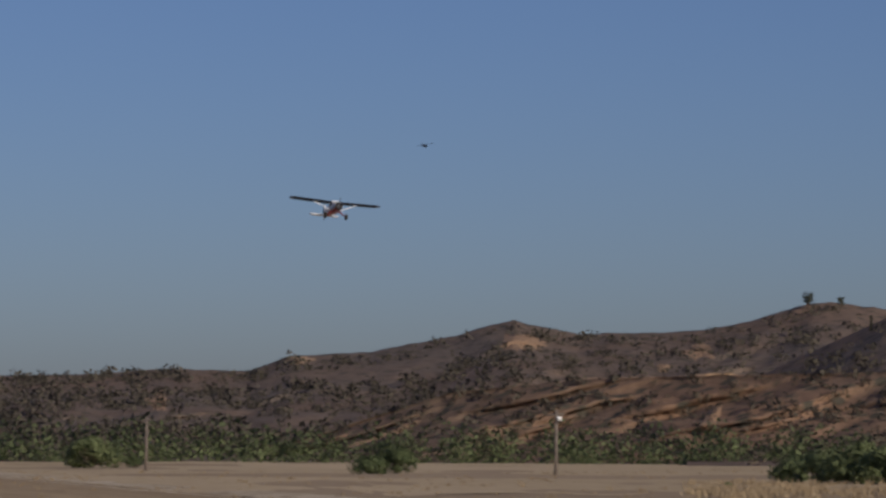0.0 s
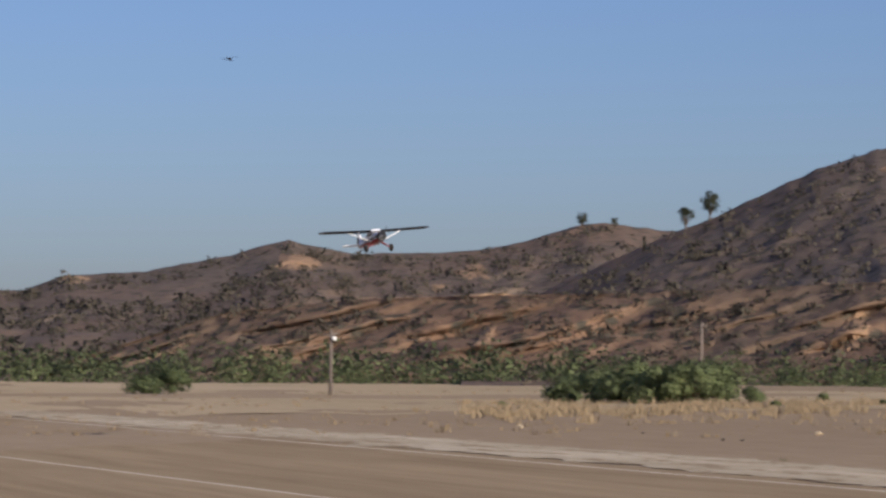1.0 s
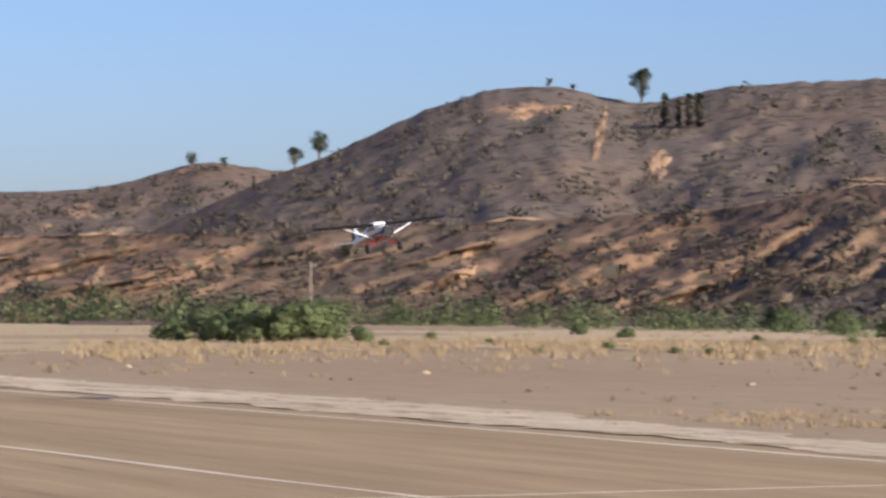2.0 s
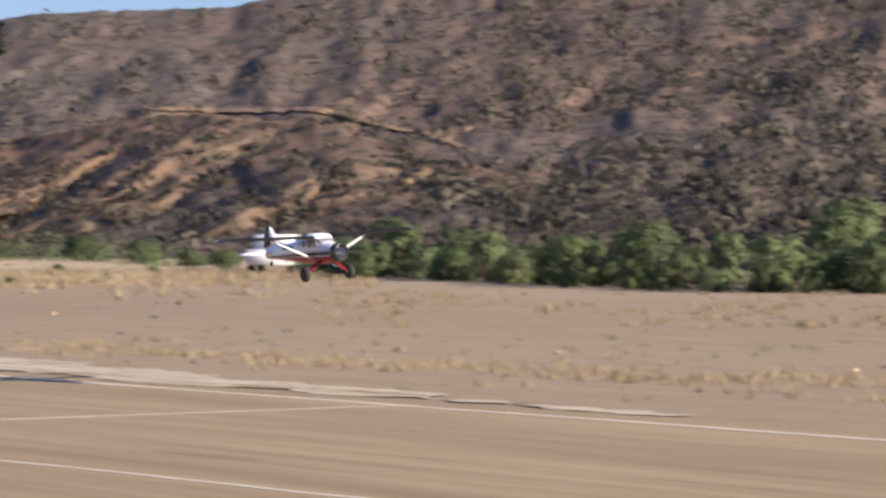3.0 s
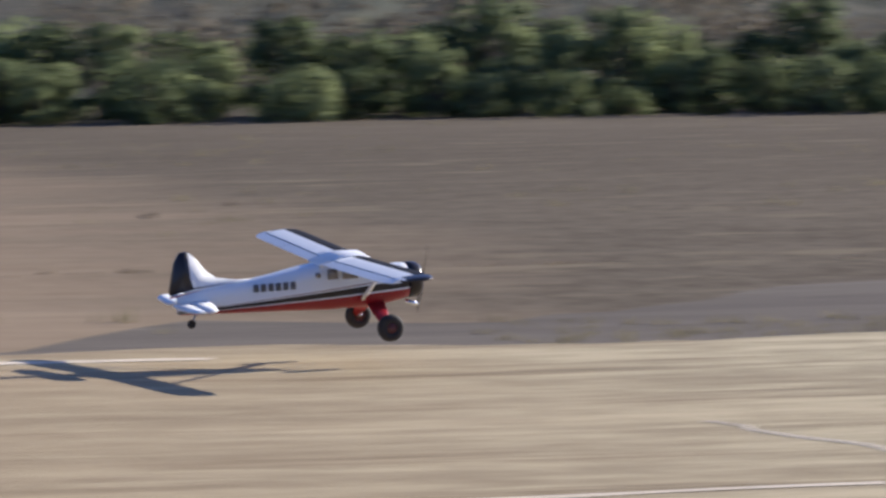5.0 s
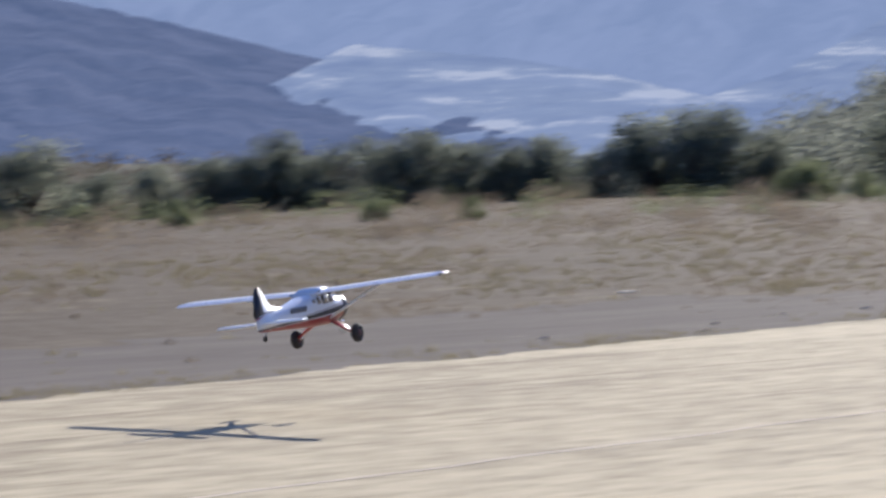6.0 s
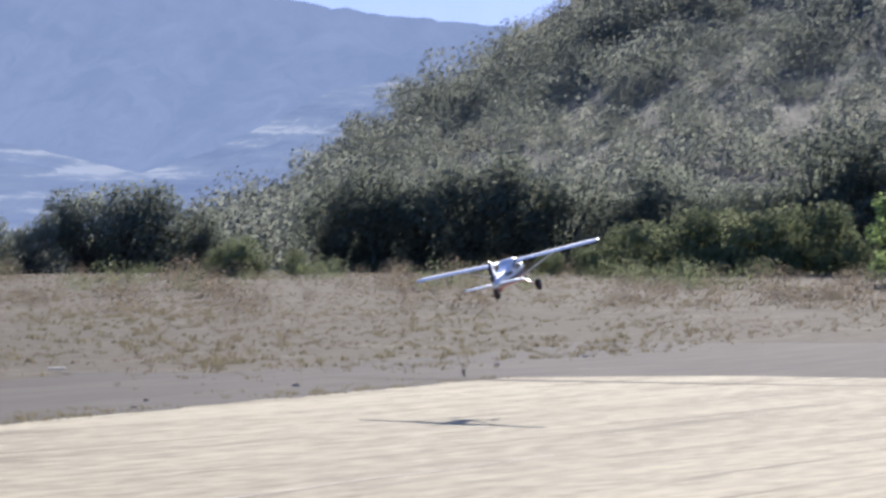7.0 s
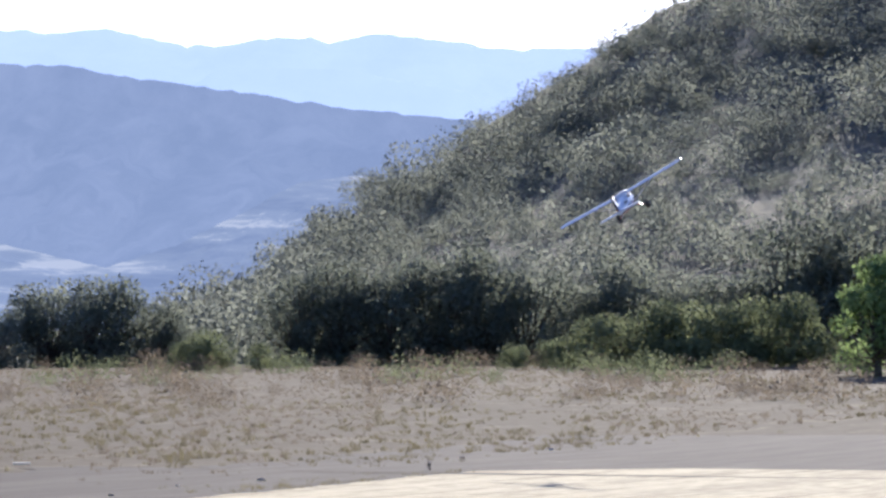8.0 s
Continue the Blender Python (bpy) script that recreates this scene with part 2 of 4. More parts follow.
def far_field(az, k):
    r0 = 118 + 14 * fbm(az * 0.4, 2.0)
    d = bearing(az, r0 + (345 - r0) * k)
    return (d.x, d.y, ground_height(d.x, d.y) + 0.015)


sheet("far_field", np.arange(-92, -57, 0.4), np.linspace(0, 1, 30), far_field, M_FARFIELD, "pale mown field before the tree belt", "ground", flip=True)


def line(x0, y0, x1, y1, width=0.10):
    n = 90
    bm = bmesh.new()
    d = Vector((x1 - x0, y1 - y0, 0))
    side = Vector((-d.y, d.x, 0)).normalized()
    rows = []
    for i in range(n + 1):
        c = Vector((x0, y0, 0)) + d * (i / n) + side * 0.08 * fbm(i * 0.13 + x0, y0, 0, 3)
        w = width * (0.5 + 0.2 * fbm(i * 0.7, y0 + x0))
        rows.append([bm.verts.new((c + side * w * k).to_tuple()[:2] + (zz + dip(c.x, c.y),)) for k, zz in ((-1, 0.013), (0, 0.018), (1, 0.013))])
    for a, b in zip(rows, rows[1:]):
        bm.faces.new((a[0], b[0], b[1], a[1]))
        bm.faces.new((a[1], b[1], b[2], a[2]))
    bmesh.ops.recalc_face_normals(bm, faces=bm.faces[:])
    if bm.faces[:][0].normal.z < 0:
        bmesh.ops.reverse_faces(bm, faces=bm.faces[:])
    return tagged(part("marking_line", bm, M_LIME), "thin white lime line laid on the dirt runway", "line", "runway lines", "structure")


line(-170, 19.3, -27, 19.2, 0.15)
line(-27, 19.2, 4, 19.4, 0.16)
line(-140, 9.0, -27, 12.0, 0.12)
line(-27, 12.0, 5.5, 12.9, 0.085)
line(6, 13.1, 29, 14.8, 0.045)
line(-27, 5.0, -27, 19.1, 0.06)
line(5.6, 15.4, 6.8, 11.0, 0.05)


# ---- hills ----
def hill(name, az0, az1, da, crest, near, far, mat, label, rough_amp, seed, levels=72, foot=0.0, gully_amp=0.55, knobs=0.05):
    """A range of hills. crest(az): its height over the horizon in picture units; near, far: distances of foot and crest."""
    def at(az, s):
        d0, d1 = near(az), far(az)
        top = crest(az) / REACH
        up = min(s, 1.0)
        d = d0 + (d1 - d0) * (up ** 1.25)
        x, y = math.sin(radians(az)), math.cos(radians(az))
        e0 = (foot - EYE.z) / d0
        wide = fbm(x * d * 0.012 + seed, y * d * 0.012, seed, 5)
        skew = az * 0.5 - up * 2.6
        gully = 1 - abs(noise.noise(Vector((skew + 0.35 * wide, seed, up * 0.9)))) * 2.2
        fine = 1 - abs(noise.noise(Vector((skew * 3.1 + 0.5 * wide, seed + 7, up * 3.0)))) * 2.2
        lift = math.sin(math.pi * up) ** 0.7 if up < 1 else 0.0
        cut = gully_amp(az) if callable(gully_amp) else gully_amp
        d += rough_amp * d * 0.1 * lift * (0.42 * wide + cut * gully + 0.35 * cut * fine)
        e = e0 + (top - e0) * up
        e += lift * top * knobs * 0.7 * fbm(az * 0.9, s * 6, seed, 4) + lift * top * 0.007 * fbm(az * 5.0, s * 34, seed + 3, 3) + (top * 0.012 * fbm(az * 3.1, 0, seed, 4) if up > 0.9 else 0)
        if s > 1:
            d += (s - 1) * 120
            e -= (s - 1) * 0.09
        return (x * d, y * d, EYE.z + d * e)
    sheet(name, np.arange(az0, az1 + da, da), [i / levels for i in range(levels + 1)] + [1.15, 1.5, 2.0], at, mat, label, "hill", flip=True)
    return at


def profile(xs, ys):
    return lambda az: float(np.interp(az, xs, ys))


far_crest = profile([-92, -86, -82, -80.8, -79.4, -78.7, -77.3, -75.9, -75.3, -74.9, -74.4, -73.8, -72.5, -71.5, -70.6, -69.9, -69.2, -68.5, -66, -62],
                    [110, 115, 123, 133, 128, 155, 163, 191, 210, 218, 206, 195, 196, 203, 225, 249, 246, 233, 225, 215])
hill_range = hill("hill_range", -92, -62, 0.09, far_crest, lambda a: 330, lambda a: 620, M_HILL, "dry brown hills with low brush and pale rock cuts", 0.6, 3.7)
main_crest = profile([-72, -69.5, -68.6, -67.55, -66.98, -66.1, -64.97, -64.3, -63.7, -63.07, -62.4, -61.8, -60.8, -59, -57.5, -56.5, -52, -45, -38, -30, -22, -12, 20],
                     [60, 180, 222, 266, 296, 338, 378, 382, 384, 366, 353, 362, 384, 392, 400, 420, 450, 480, 500, 480, 450, 420, 240])
hill_main = hill("hill_main", -72, 20, 0.1, main_crest, profile([-72, -66, -46, -30, 20], [265, 262, 140, 118, 118]), profile([-72, -62, -40, 20], [480, 460, 330, 280]),
                 M_HILL, "steep dry hillside with eroded gullies, red earth and brush", 0.9, 11.3, gully_amp=profile([-72, -50, -45, 20], [0.24, 0.24, 0.34, 0.34]))
terrace_crest = profile([-79, -77.5, -76, -73.5, -69, -64.6, -61, -59.4, -58, -56, -54.5, -52, -49.5, -48.5], [-10, 40, 90, 116, 125, 145, 165, 196, 210, 190, 150, 80, 5, -10])
terrace = hill("eroded_terrace", -79, -48.5, 0.06, terrace_crest, profile([-79, -74, -70, -66, -61, -56.5, -48.5], [320, 298, 278, 260, 238, 216, 172]), profile([-79, -74, -70, -66, -61, -56.5, -48.5], [345, 326, 306, 290, 268, 246, 198]),
               M_CLIFF, "eroded red-earth terrace bank below the hillside", 0.22, 14.2, 48, gully_amp=0.8, knobs=0.10)
foothill_crest = profile([8, 16, 24, 32, 40, 46, 52, 56, 58], [200, 170, 140, 110, 70, 45, 28, 12, 4])
foothill = hill("foothill", 8, 58, 0.15, foothill_crest, profile([8, 40, 58], [110, 135, 175]), profile([8, 40, 58], [200, 230, 240]), M_FOOTHILL, "low scrubby slope behind the trees", 0.5, 17.0, 24, foot=0.3)
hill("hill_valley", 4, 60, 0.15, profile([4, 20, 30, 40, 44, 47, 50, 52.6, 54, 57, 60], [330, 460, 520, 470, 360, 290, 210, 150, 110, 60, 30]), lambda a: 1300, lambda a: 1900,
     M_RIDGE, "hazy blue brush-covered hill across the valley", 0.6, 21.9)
wooded_crest = profile([56.5, 57.1, 58.2, 59.2, 60.4, 61.7, 62.3, 63.1, 64.4, 65.3, 68, 72, 80, 110], [8, 50, 108, 172, 258, 336, 392, 436, 524, 594, 700, 780, 850, 880])
wooded_hill = hill("wooded_hill", 56.5, 110, 0.1, wooded_crest, lambda a: 190, lambda a: 420, M_DARKHILL, "dark oak-covered hillside in shade", 0.7, 31.1, foot=0.9, gully_amp=0.2)
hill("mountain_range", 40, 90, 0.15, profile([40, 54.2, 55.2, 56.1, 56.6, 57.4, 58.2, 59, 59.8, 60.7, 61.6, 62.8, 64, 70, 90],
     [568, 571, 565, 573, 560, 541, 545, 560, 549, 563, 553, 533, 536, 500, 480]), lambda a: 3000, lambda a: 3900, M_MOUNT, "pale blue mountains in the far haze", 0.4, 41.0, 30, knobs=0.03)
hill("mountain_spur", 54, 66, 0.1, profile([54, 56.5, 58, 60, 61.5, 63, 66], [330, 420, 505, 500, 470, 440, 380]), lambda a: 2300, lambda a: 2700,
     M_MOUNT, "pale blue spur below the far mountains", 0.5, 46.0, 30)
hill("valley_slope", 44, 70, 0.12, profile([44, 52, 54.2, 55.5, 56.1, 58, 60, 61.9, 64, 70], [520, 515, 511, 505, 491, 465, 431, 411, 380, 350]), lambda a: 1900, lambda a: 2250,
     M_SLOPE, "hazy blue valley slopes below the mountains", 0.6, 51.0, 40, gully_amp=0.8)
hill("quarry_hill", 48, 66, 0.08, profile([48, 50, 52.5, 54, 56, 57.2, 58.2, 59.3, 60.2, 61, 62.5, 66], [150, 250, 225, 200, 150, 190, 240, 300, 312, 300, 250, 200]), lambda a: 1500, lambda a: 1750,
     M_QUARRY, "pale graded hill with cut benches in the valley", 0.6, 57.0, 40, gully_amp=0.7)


# ---- vegetation ----
def icosphere(level):
    bm = bmesh.new()
    bmesh.ops.create_icosphere(bm, subdivisions=level, radius=1.0)
    v = np.array([p.co for p in bm.verts])
    f = np.array([[p.index for p in q.verts] for q in bm.faces])
    bm.free()
    return v, f


CORES = {1: icosphere(1), 2: icosphere(2)}


def leaf_mesh(name, centers, sizes, mat, gen, parent=None, squash=0.55, lumps=(), level=1, hubs=None):
    """One mesh of small leaf-shaped quads at the given places, over dense inner foliage (lumps: rows of x, y, z, radius, height share)."""
    n = len(centers)
    u = gen.normal(size=(n, 3))
    u /= np.linalg.norm(u, axis=1, keepdims=True)
    w = np.cross(u, gen.normal(size=(n, 3)))
    w /= np.linalg.norm(w, axis=1, keepdims=True) + 1e-9
    if hubs is not None:
        flip = np.einsum("ij,ij->i", np.cross(u, w), centers - np.asarray(hubs)) > 0
        w[flip] *= -1
    s = np.asarray(sizes)[:, None]
    quad = np.stack([centers - u * s, centers + w * s * squash, centers + u * s, centers - w * s * squash], 1).reshape(-1, 3)
    me = bpy.data.meshes.new(name)
    faces = np.arange(4 * n).reshape(-1, 4).tolist()
    verts, off = [quad], 4 * n
    cv, cf = CORES[level]
    for x, y, z, r, k in lumps:
        rough = 1 + 0.22 * np.sin(cv @ gen.normal(size=(3, 3)) * 3.0 + gen.uniform(0, 6, 3)).sum(1, keepdims=True) / 1.5 + gen.normal(0, 0.07, (len(cv), 1))
        verts.append(np.array([x, y, z]) + cv * rough * np.array([r, r, r * k]))
        faces += (cf + off).tolist()
        off += len(cv)
    me.from_pydata(np.concatenate(verts).tolist(), [], faces)
    me.polygons.foreach_set("use_smooth", [False] * n + [True] * (len(faces) - n))
    me.materials.append(mat)
    if hubs is not None:
        # leaves shade with the clump that they belong to
        out = quad - np.repeat(np.asarray(hubs), 4, axis=0)
        out /= np.linalg.norm(out, axis=1, keepdims=True) + 1e-9
        out += gen.normal(0, 0.22, (n, 3)).repeat(4, axis=0)
        out /= np.linalg.norm(out, axis=1, keepdims=True)
        cores_out = [cv for _ in lumps]
        me.normals_split_custom_set_from_vertices(np.concatenate([out, *cores_out]).tolist())
    ob = new(name, me)
    ob.parent = parent
    return ob


def ball(gen, n, power=0.45):
    v = gen.normal(size=(n, 3))
    v /= np.linalg.norm(v, axis=1, keepdims=True)
    return v * (gen.random((n, 1)) ** power)


def limb(bm, a, b, ra, rb, seg=7):
    axis = (b - a).normalized()
    u = axis.orthogonal().normalized()
    w = axis.cross(u)
    rings = []
    for p, r in ((a, ra), (b, rb)):
        rings.append([bm.verts.new(p + (u * math.cos(t) + w * math.sin(t)) * r) for t in [2 * math.pi * i / seg for i in range(seg)]])
    for i in range(seg):
        j = (i + 1) % seg
        bm.faces.new((rings[0][i], rings[0][j], rings[1][j], rings[1][i]))
    bm.faces.new(rings[1])
    bm.faces.new(rings[0][::-1])


def tree(name, seed, height, width, mat, lumps, leaves, leaf, base, label, category, flat=1.0, dense=0.0, lump=(0.12, 0.22)):
    """A trunk with limbs and a crown of leaf clumps between base*height and height."""
    gen = np.random.default_rng(seed)
    top = tagged(new(name), label, category)
    bm = bmesh.new()
    fork = Vector((0.04 * width * gen.normal(), 0.04 * width * gen.normal(), height * max(base, 0.15)))
    limb(bm, Vector((0, 0, -0.4)), fork, height * 0.04, height * 0.026)
    pts, sizes, cores, hubs = [], [], [], []
    for i in range(lumps):
        t = 2 * math.pi * gen.random()
        k = gen.random()
        rad = width * 0.5 * math.sqrt(gen.random()) * math.sqrt(max(0.05, 1 - (k * flat) ** 2.2)) * 0.85
        size = width * gen.uniform(*lump)
        c = np.array([math.cos(t) * rad, math.sin(t) * rad, height * base + (height * (1 - base) - size * 0.6) * k])
        c[2] = max(c[2], size * 0.45)
        limb(bm, fork * float(gen.uniform(0.4, 1)), Vector(c), height * 0.014, height * 0.004, 5)
        pts.append(c + ball(gen, leaves, 0.25) * size * np.array([1, 1, 0.8]) * 1.08)
        hubs.append(np.repeat((c * 0.6 + np.array([0, 0, height * 0.4]) * 0.4)[None], leaves, axis=0))
        if dense and i % 2 == 0:
            cores.append((*c, size * dense, 0.85))
        sizes.append(leaf * gen.uniform(0.6, 1.4, leaves))
    part("trunk", bm, M_BARK, top)
    leaf_mesh("crown", np.concatenate(pts), np.concatenate(sizes), mat, gen, top, lumps=cores, hubs=np.concatenate(hubs))
    return top


def spread(protos, spots, group):
    """Set copies of the prototypes at (x, y, z, turn, size)."""
    for i, (x, y, z, turn, size) in enumerate(spots):
        k = i % len(protos)
        ob = protos[k] if i < len(protos) else copy_thing(protos[k], pose(x, y, z, 0, 0, turn))
        ob.matrix_basis = pose(x, y, z, 0, 0, turn)
        ob.scale = (size, size, size * (0.88 + 0.24 * ((i * 37) % 10) / 10))
        ob["group"] = group


def stuff(name, places, mat, label, category, seed, leaves, leaf, squash=0.55, flat=0.7, level=0):
    """Many small plants as one mesh; places: rows of x, y, z, radius."""
    gen = np.random.default_rng(seed)
    pts, sizes, hubs = [], [], []
    for x, y, z, r in places:
        hubs.append(np.repeat(np.array([[x, y, z]]), leaves, axis=0))
        pts.append(np.array([x, y, z + r * 0.35]) + ball(gen, leaves, 0.25 if level else 0.45) * r * np.array([1, 1, flat]))
        sizes.append(leaf * r * gen.uniform(0.6, 1.4, leaves))
    ob = leaf_mesh(name, np.concatenate(pts), np.concatenate(sizes), mat, gen, squash=squash, hubs=np.concatenate(hubs), lumps=[(x, y, z + r * 0.35, r * 0.84, flat) for x, y, z, r in places] if level else (), level=level or 1)
    return tagged(ob, label, category, kind="stuff")


def grass(name, places, mat, label, seed, blades=14):
    """Upright tufts; places: rows of x, y, z, height."""
    gen = np.random.default_rng(seed)
    p = np.repeat(np.array(places), blades, axis=0)
    n = len(p)
    h = p[:, 3] * gen.uniform(0.5, 1.1, n)
    root = p[:, :3] + np.stack([gen.normal(0, 0.5, n) * p[:, 3], gen.normal(0, 0.5, n) * p[:, 3], np.zeros(n)], 1)
    tip = root + np.stack([gen.normal(0, 0.35, n) * h, gen.normal(0, 0.35, n) * h, h], 1)
    side = gen.normal(size=(n, 3)) * (p[:, 3:4] * 0.07)
    side[:, 2] = 0
    tri = np.stack([root - side, root + side, tip], 1).reshape(-1, 3)
    me = bpy.data.meshes.new(name)
    me.from_pydata(tri.tolist(), [], np.arange(3 * n).reshape(-1, 3).tolist())
    me.materials.append(mat)
    return tagged(new(name, me), label, "grass", kind="stuff")


rng = random.Random(5)


def rows_of_brush(surface, count, az0, az1, s0, s1, r0, r1, gaps=0.02):
    out = []
    while len(out) < count:
        az, s = rng.uniform(az0, az1), rng.uniform(s0, s1)
        x, y, z = surface(az, s)
        if noise.noise(Vector((x * 0.03, y * 0.03, z * 0.05))) + 0.35 * rng.random() > gaps:
            out.append((x, y, z, r0 + (r1 - r0) * rng.random() ** 2.5))
    return out


stuff("hillside_shrubs", rows_of_brush(hill_range, 5200, -90, -66, 0.03, 0.97, 0.3, 1.9, -0.08), M_BRUSH, "low dark brush scattered over dry hills", "brush", 61, 26, 0.22)
stuff("slope_shrubs", rows_of_brush(hill_main, 10500, -71, 18, 0.0, 0.97, 0.2, 1.5, -0.08), M_BRUSH, "low dark brush scattered over the steep hillside", "brush", 62, 22, 0.24)
stuff("terrace_scrub", rows_of_brush(terrace, 2200, -78, -50, 0.0, 1.0, 0.2, 1.1, -0.2), M_BRUSH, "low dark brush on the eroded bank", "brush", 68, 22, 0.24)
stuff("ravine_shrubs", rows_of_brush(hill_main, 4200, -53, -28, 0.0, 0.9, 0.3, 1.4, -0.45), M_BRUSH, "dense grey-green brush on the steep hillside", "brush", 69, 24, 0.22)
stuff("dead_scrub", rows_of_brush(hill_main, 9000, -71, 18, 0.0, 0.95, 0.2, 0.9, -0.3), M_DEAD, "grey-brown dead scrub on the hillside", "brush", 63, 14, 0.26)
stuff("foothill_scrub", rows_of_brush(foothill, 1500, 9, 57, 0.0, 1.0, 0.5, 1.7, -0.3), M_BRUSH, "olive scrub covering the low slope", "brush", 65, 70, 0.115)


def woodland(name, places, mat, label, seed, domes=6, leaves=135, leaf=0.046):
    """Many oak crowns as one mesh: each a cluster of leafy domes; places: rows of x, y, z, radius."""
    gen = np.random.default_rng(seed)
    pts, sizes, hubs = [], [], []
    for x, y, z, r in places:
        for k in range(domes):
            t, rad = 2 * math.pi * (k + gen.random()) / domes, r * (0.0 if k == 0 else gen.uniform(0.35, 0.75))
            q = r * (0.72 if k == 0 else gen.uniform(0.32, 0.55))
            c = np.array([x + math.cos(t) * rad, y + math.sin(t) * rad, z + r * (0.55 if k == 0 else gen.uniform(0.1, 0.75))])
            pts.append(c + ball(gen, leaves, 0.2) * q * np.array([1, 1, 0.85]) * 1.1)
            hubs.append(np.repeat((c * 0.5 + np.array([x, y, z]) * 0.5)[None], leaves, axis=0))
            sizes.append(leaf * r * gen.uniform(0.5, 1.3, leaves))
    ob = leaf_mesh(name, np.concatenate(pts), np.concatenate(sizes), mat, gen, squash=0.6, hubs=np.concatenate(hubs))
    return tagged(ob, label, "trees", kind="stuff")


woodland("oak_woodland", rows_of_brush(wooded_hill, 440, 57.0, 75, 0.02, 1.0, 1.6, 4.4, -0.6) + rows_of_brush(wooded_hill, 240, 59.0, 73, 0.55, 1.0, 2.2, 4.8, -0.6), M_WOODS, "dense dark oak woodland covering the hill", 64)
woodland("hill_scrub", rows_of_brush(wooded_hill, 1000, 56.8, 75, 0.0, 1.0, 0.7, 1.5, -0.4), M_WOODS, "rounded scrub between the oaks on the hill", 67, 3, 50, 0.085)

willows = [tree("willow_bush", 100 + i, (3.2, 2.5, 3.6, 2.9, 3.3)[i], (3.9, 4.6, 3.4, 4.2, 3.2)[i], M_WILLOW, 36, 80, 0.10, 0.02, "feathery green willow bush at the field's edge", "bush", 0.78, dense=0.45, lump=(0.09, 0.18)) for i in range(5)]
spots, distant = [], []
az = -84.0
while az < 36.3:
    d = 330 - (az + 84) * 4.5 if az < -66 else float(np.interp(az, [-66, -60, -57, -54, -52, -49, -38, -21, 0, 27, 36, 46], [249, 190, 124, 118, 108, 97, 97, 89, 82, 84, 95, 120]))
    high = float(np.interp(az, [-84, -70, -60, -54, -49, -30, -21, 0, 27, 46], [78, 74, 52, 84, 108, 155, 190, 195, 130, 100])) / REACH * d / 3.0
    for k in range(3):
        p = bearing(az + rng.uniform(-0.4, 0.4), d + (0, 3, 7)[k] + rng.uniform(0, 2.5))
        size = high * ((0.62, 0.85, 1.05)[k]) * rng.uniform(0.75, 1.25)
        if rng.random() < (0.16 if az < -56 else 0.04) or -57.5 < az < -56.2:
            continue
        if az < -57:
            distant.append((p.x, p.y, ground_height(p.x, p.y), size * 2.1))
        else:
            spots.append((p.x, p.y, ground_height(p.x, p.y), rng.uniform(0, 360), size))
    az += math.degrees(rng.uniform(1.9, 2.7) * max(high, 0.6) / d)
spread(willows, spots, "willow belt")
stuff("far_willows", distant, M_WILLOW, "low green willow thicket at the foot of the hills", "bushes", 66, 260, 0.075, flat=0.95)

field_bushes = [tree("field_bush", 150 + i, 1.6, 3.0, M_WILLOW, 30, 150, 0.062, 0.03, "bright green bush standing in the dry field", "bush", dense=0.45, lump=(0.08, 0.19)) for i in range(2)]
spots = []
for az, below, high in [(-77.35, 53, 40), (-76.85, 52, 44), (-70.2, 68, 52), (-69.7, 70, 66), (-69.15, 71, 72), (-68.6, 72, 70), (-68.1, 72, 84), (-67.75, 71, 70), (-67.1, 70, 30),
                        (-63.4, 57, 22), (-64.1, 90, 14), (-61.8, 90, 13), (-58.2, 62, 34), (-57.6, 66, 40), (-59.0, 55, 40), (-60.0, 52, 46), (-82.0, 42, 60), (-81.3, 42, 20), (-29.9, 138, 32), (-65.9, 66, 16), (-64.9, 74, 13), (-62.9, 84, 16), (-62.6, 62, 20), (-61.2, 92, 15), (-60.4, 70, 14), (-59.6, 84, 13), (-58.8, 76, 18), (-66.7, 80, 14), (-71.3, 78, 12)]:
    d = 1.7 * REACH / below
    p = bearing(az, d)
    spots.append((p.x, p.y, 0, rng.uniform(0, 360), high / REACH * d / 1.6))
spread(field_bushes, spots, "field bushes")

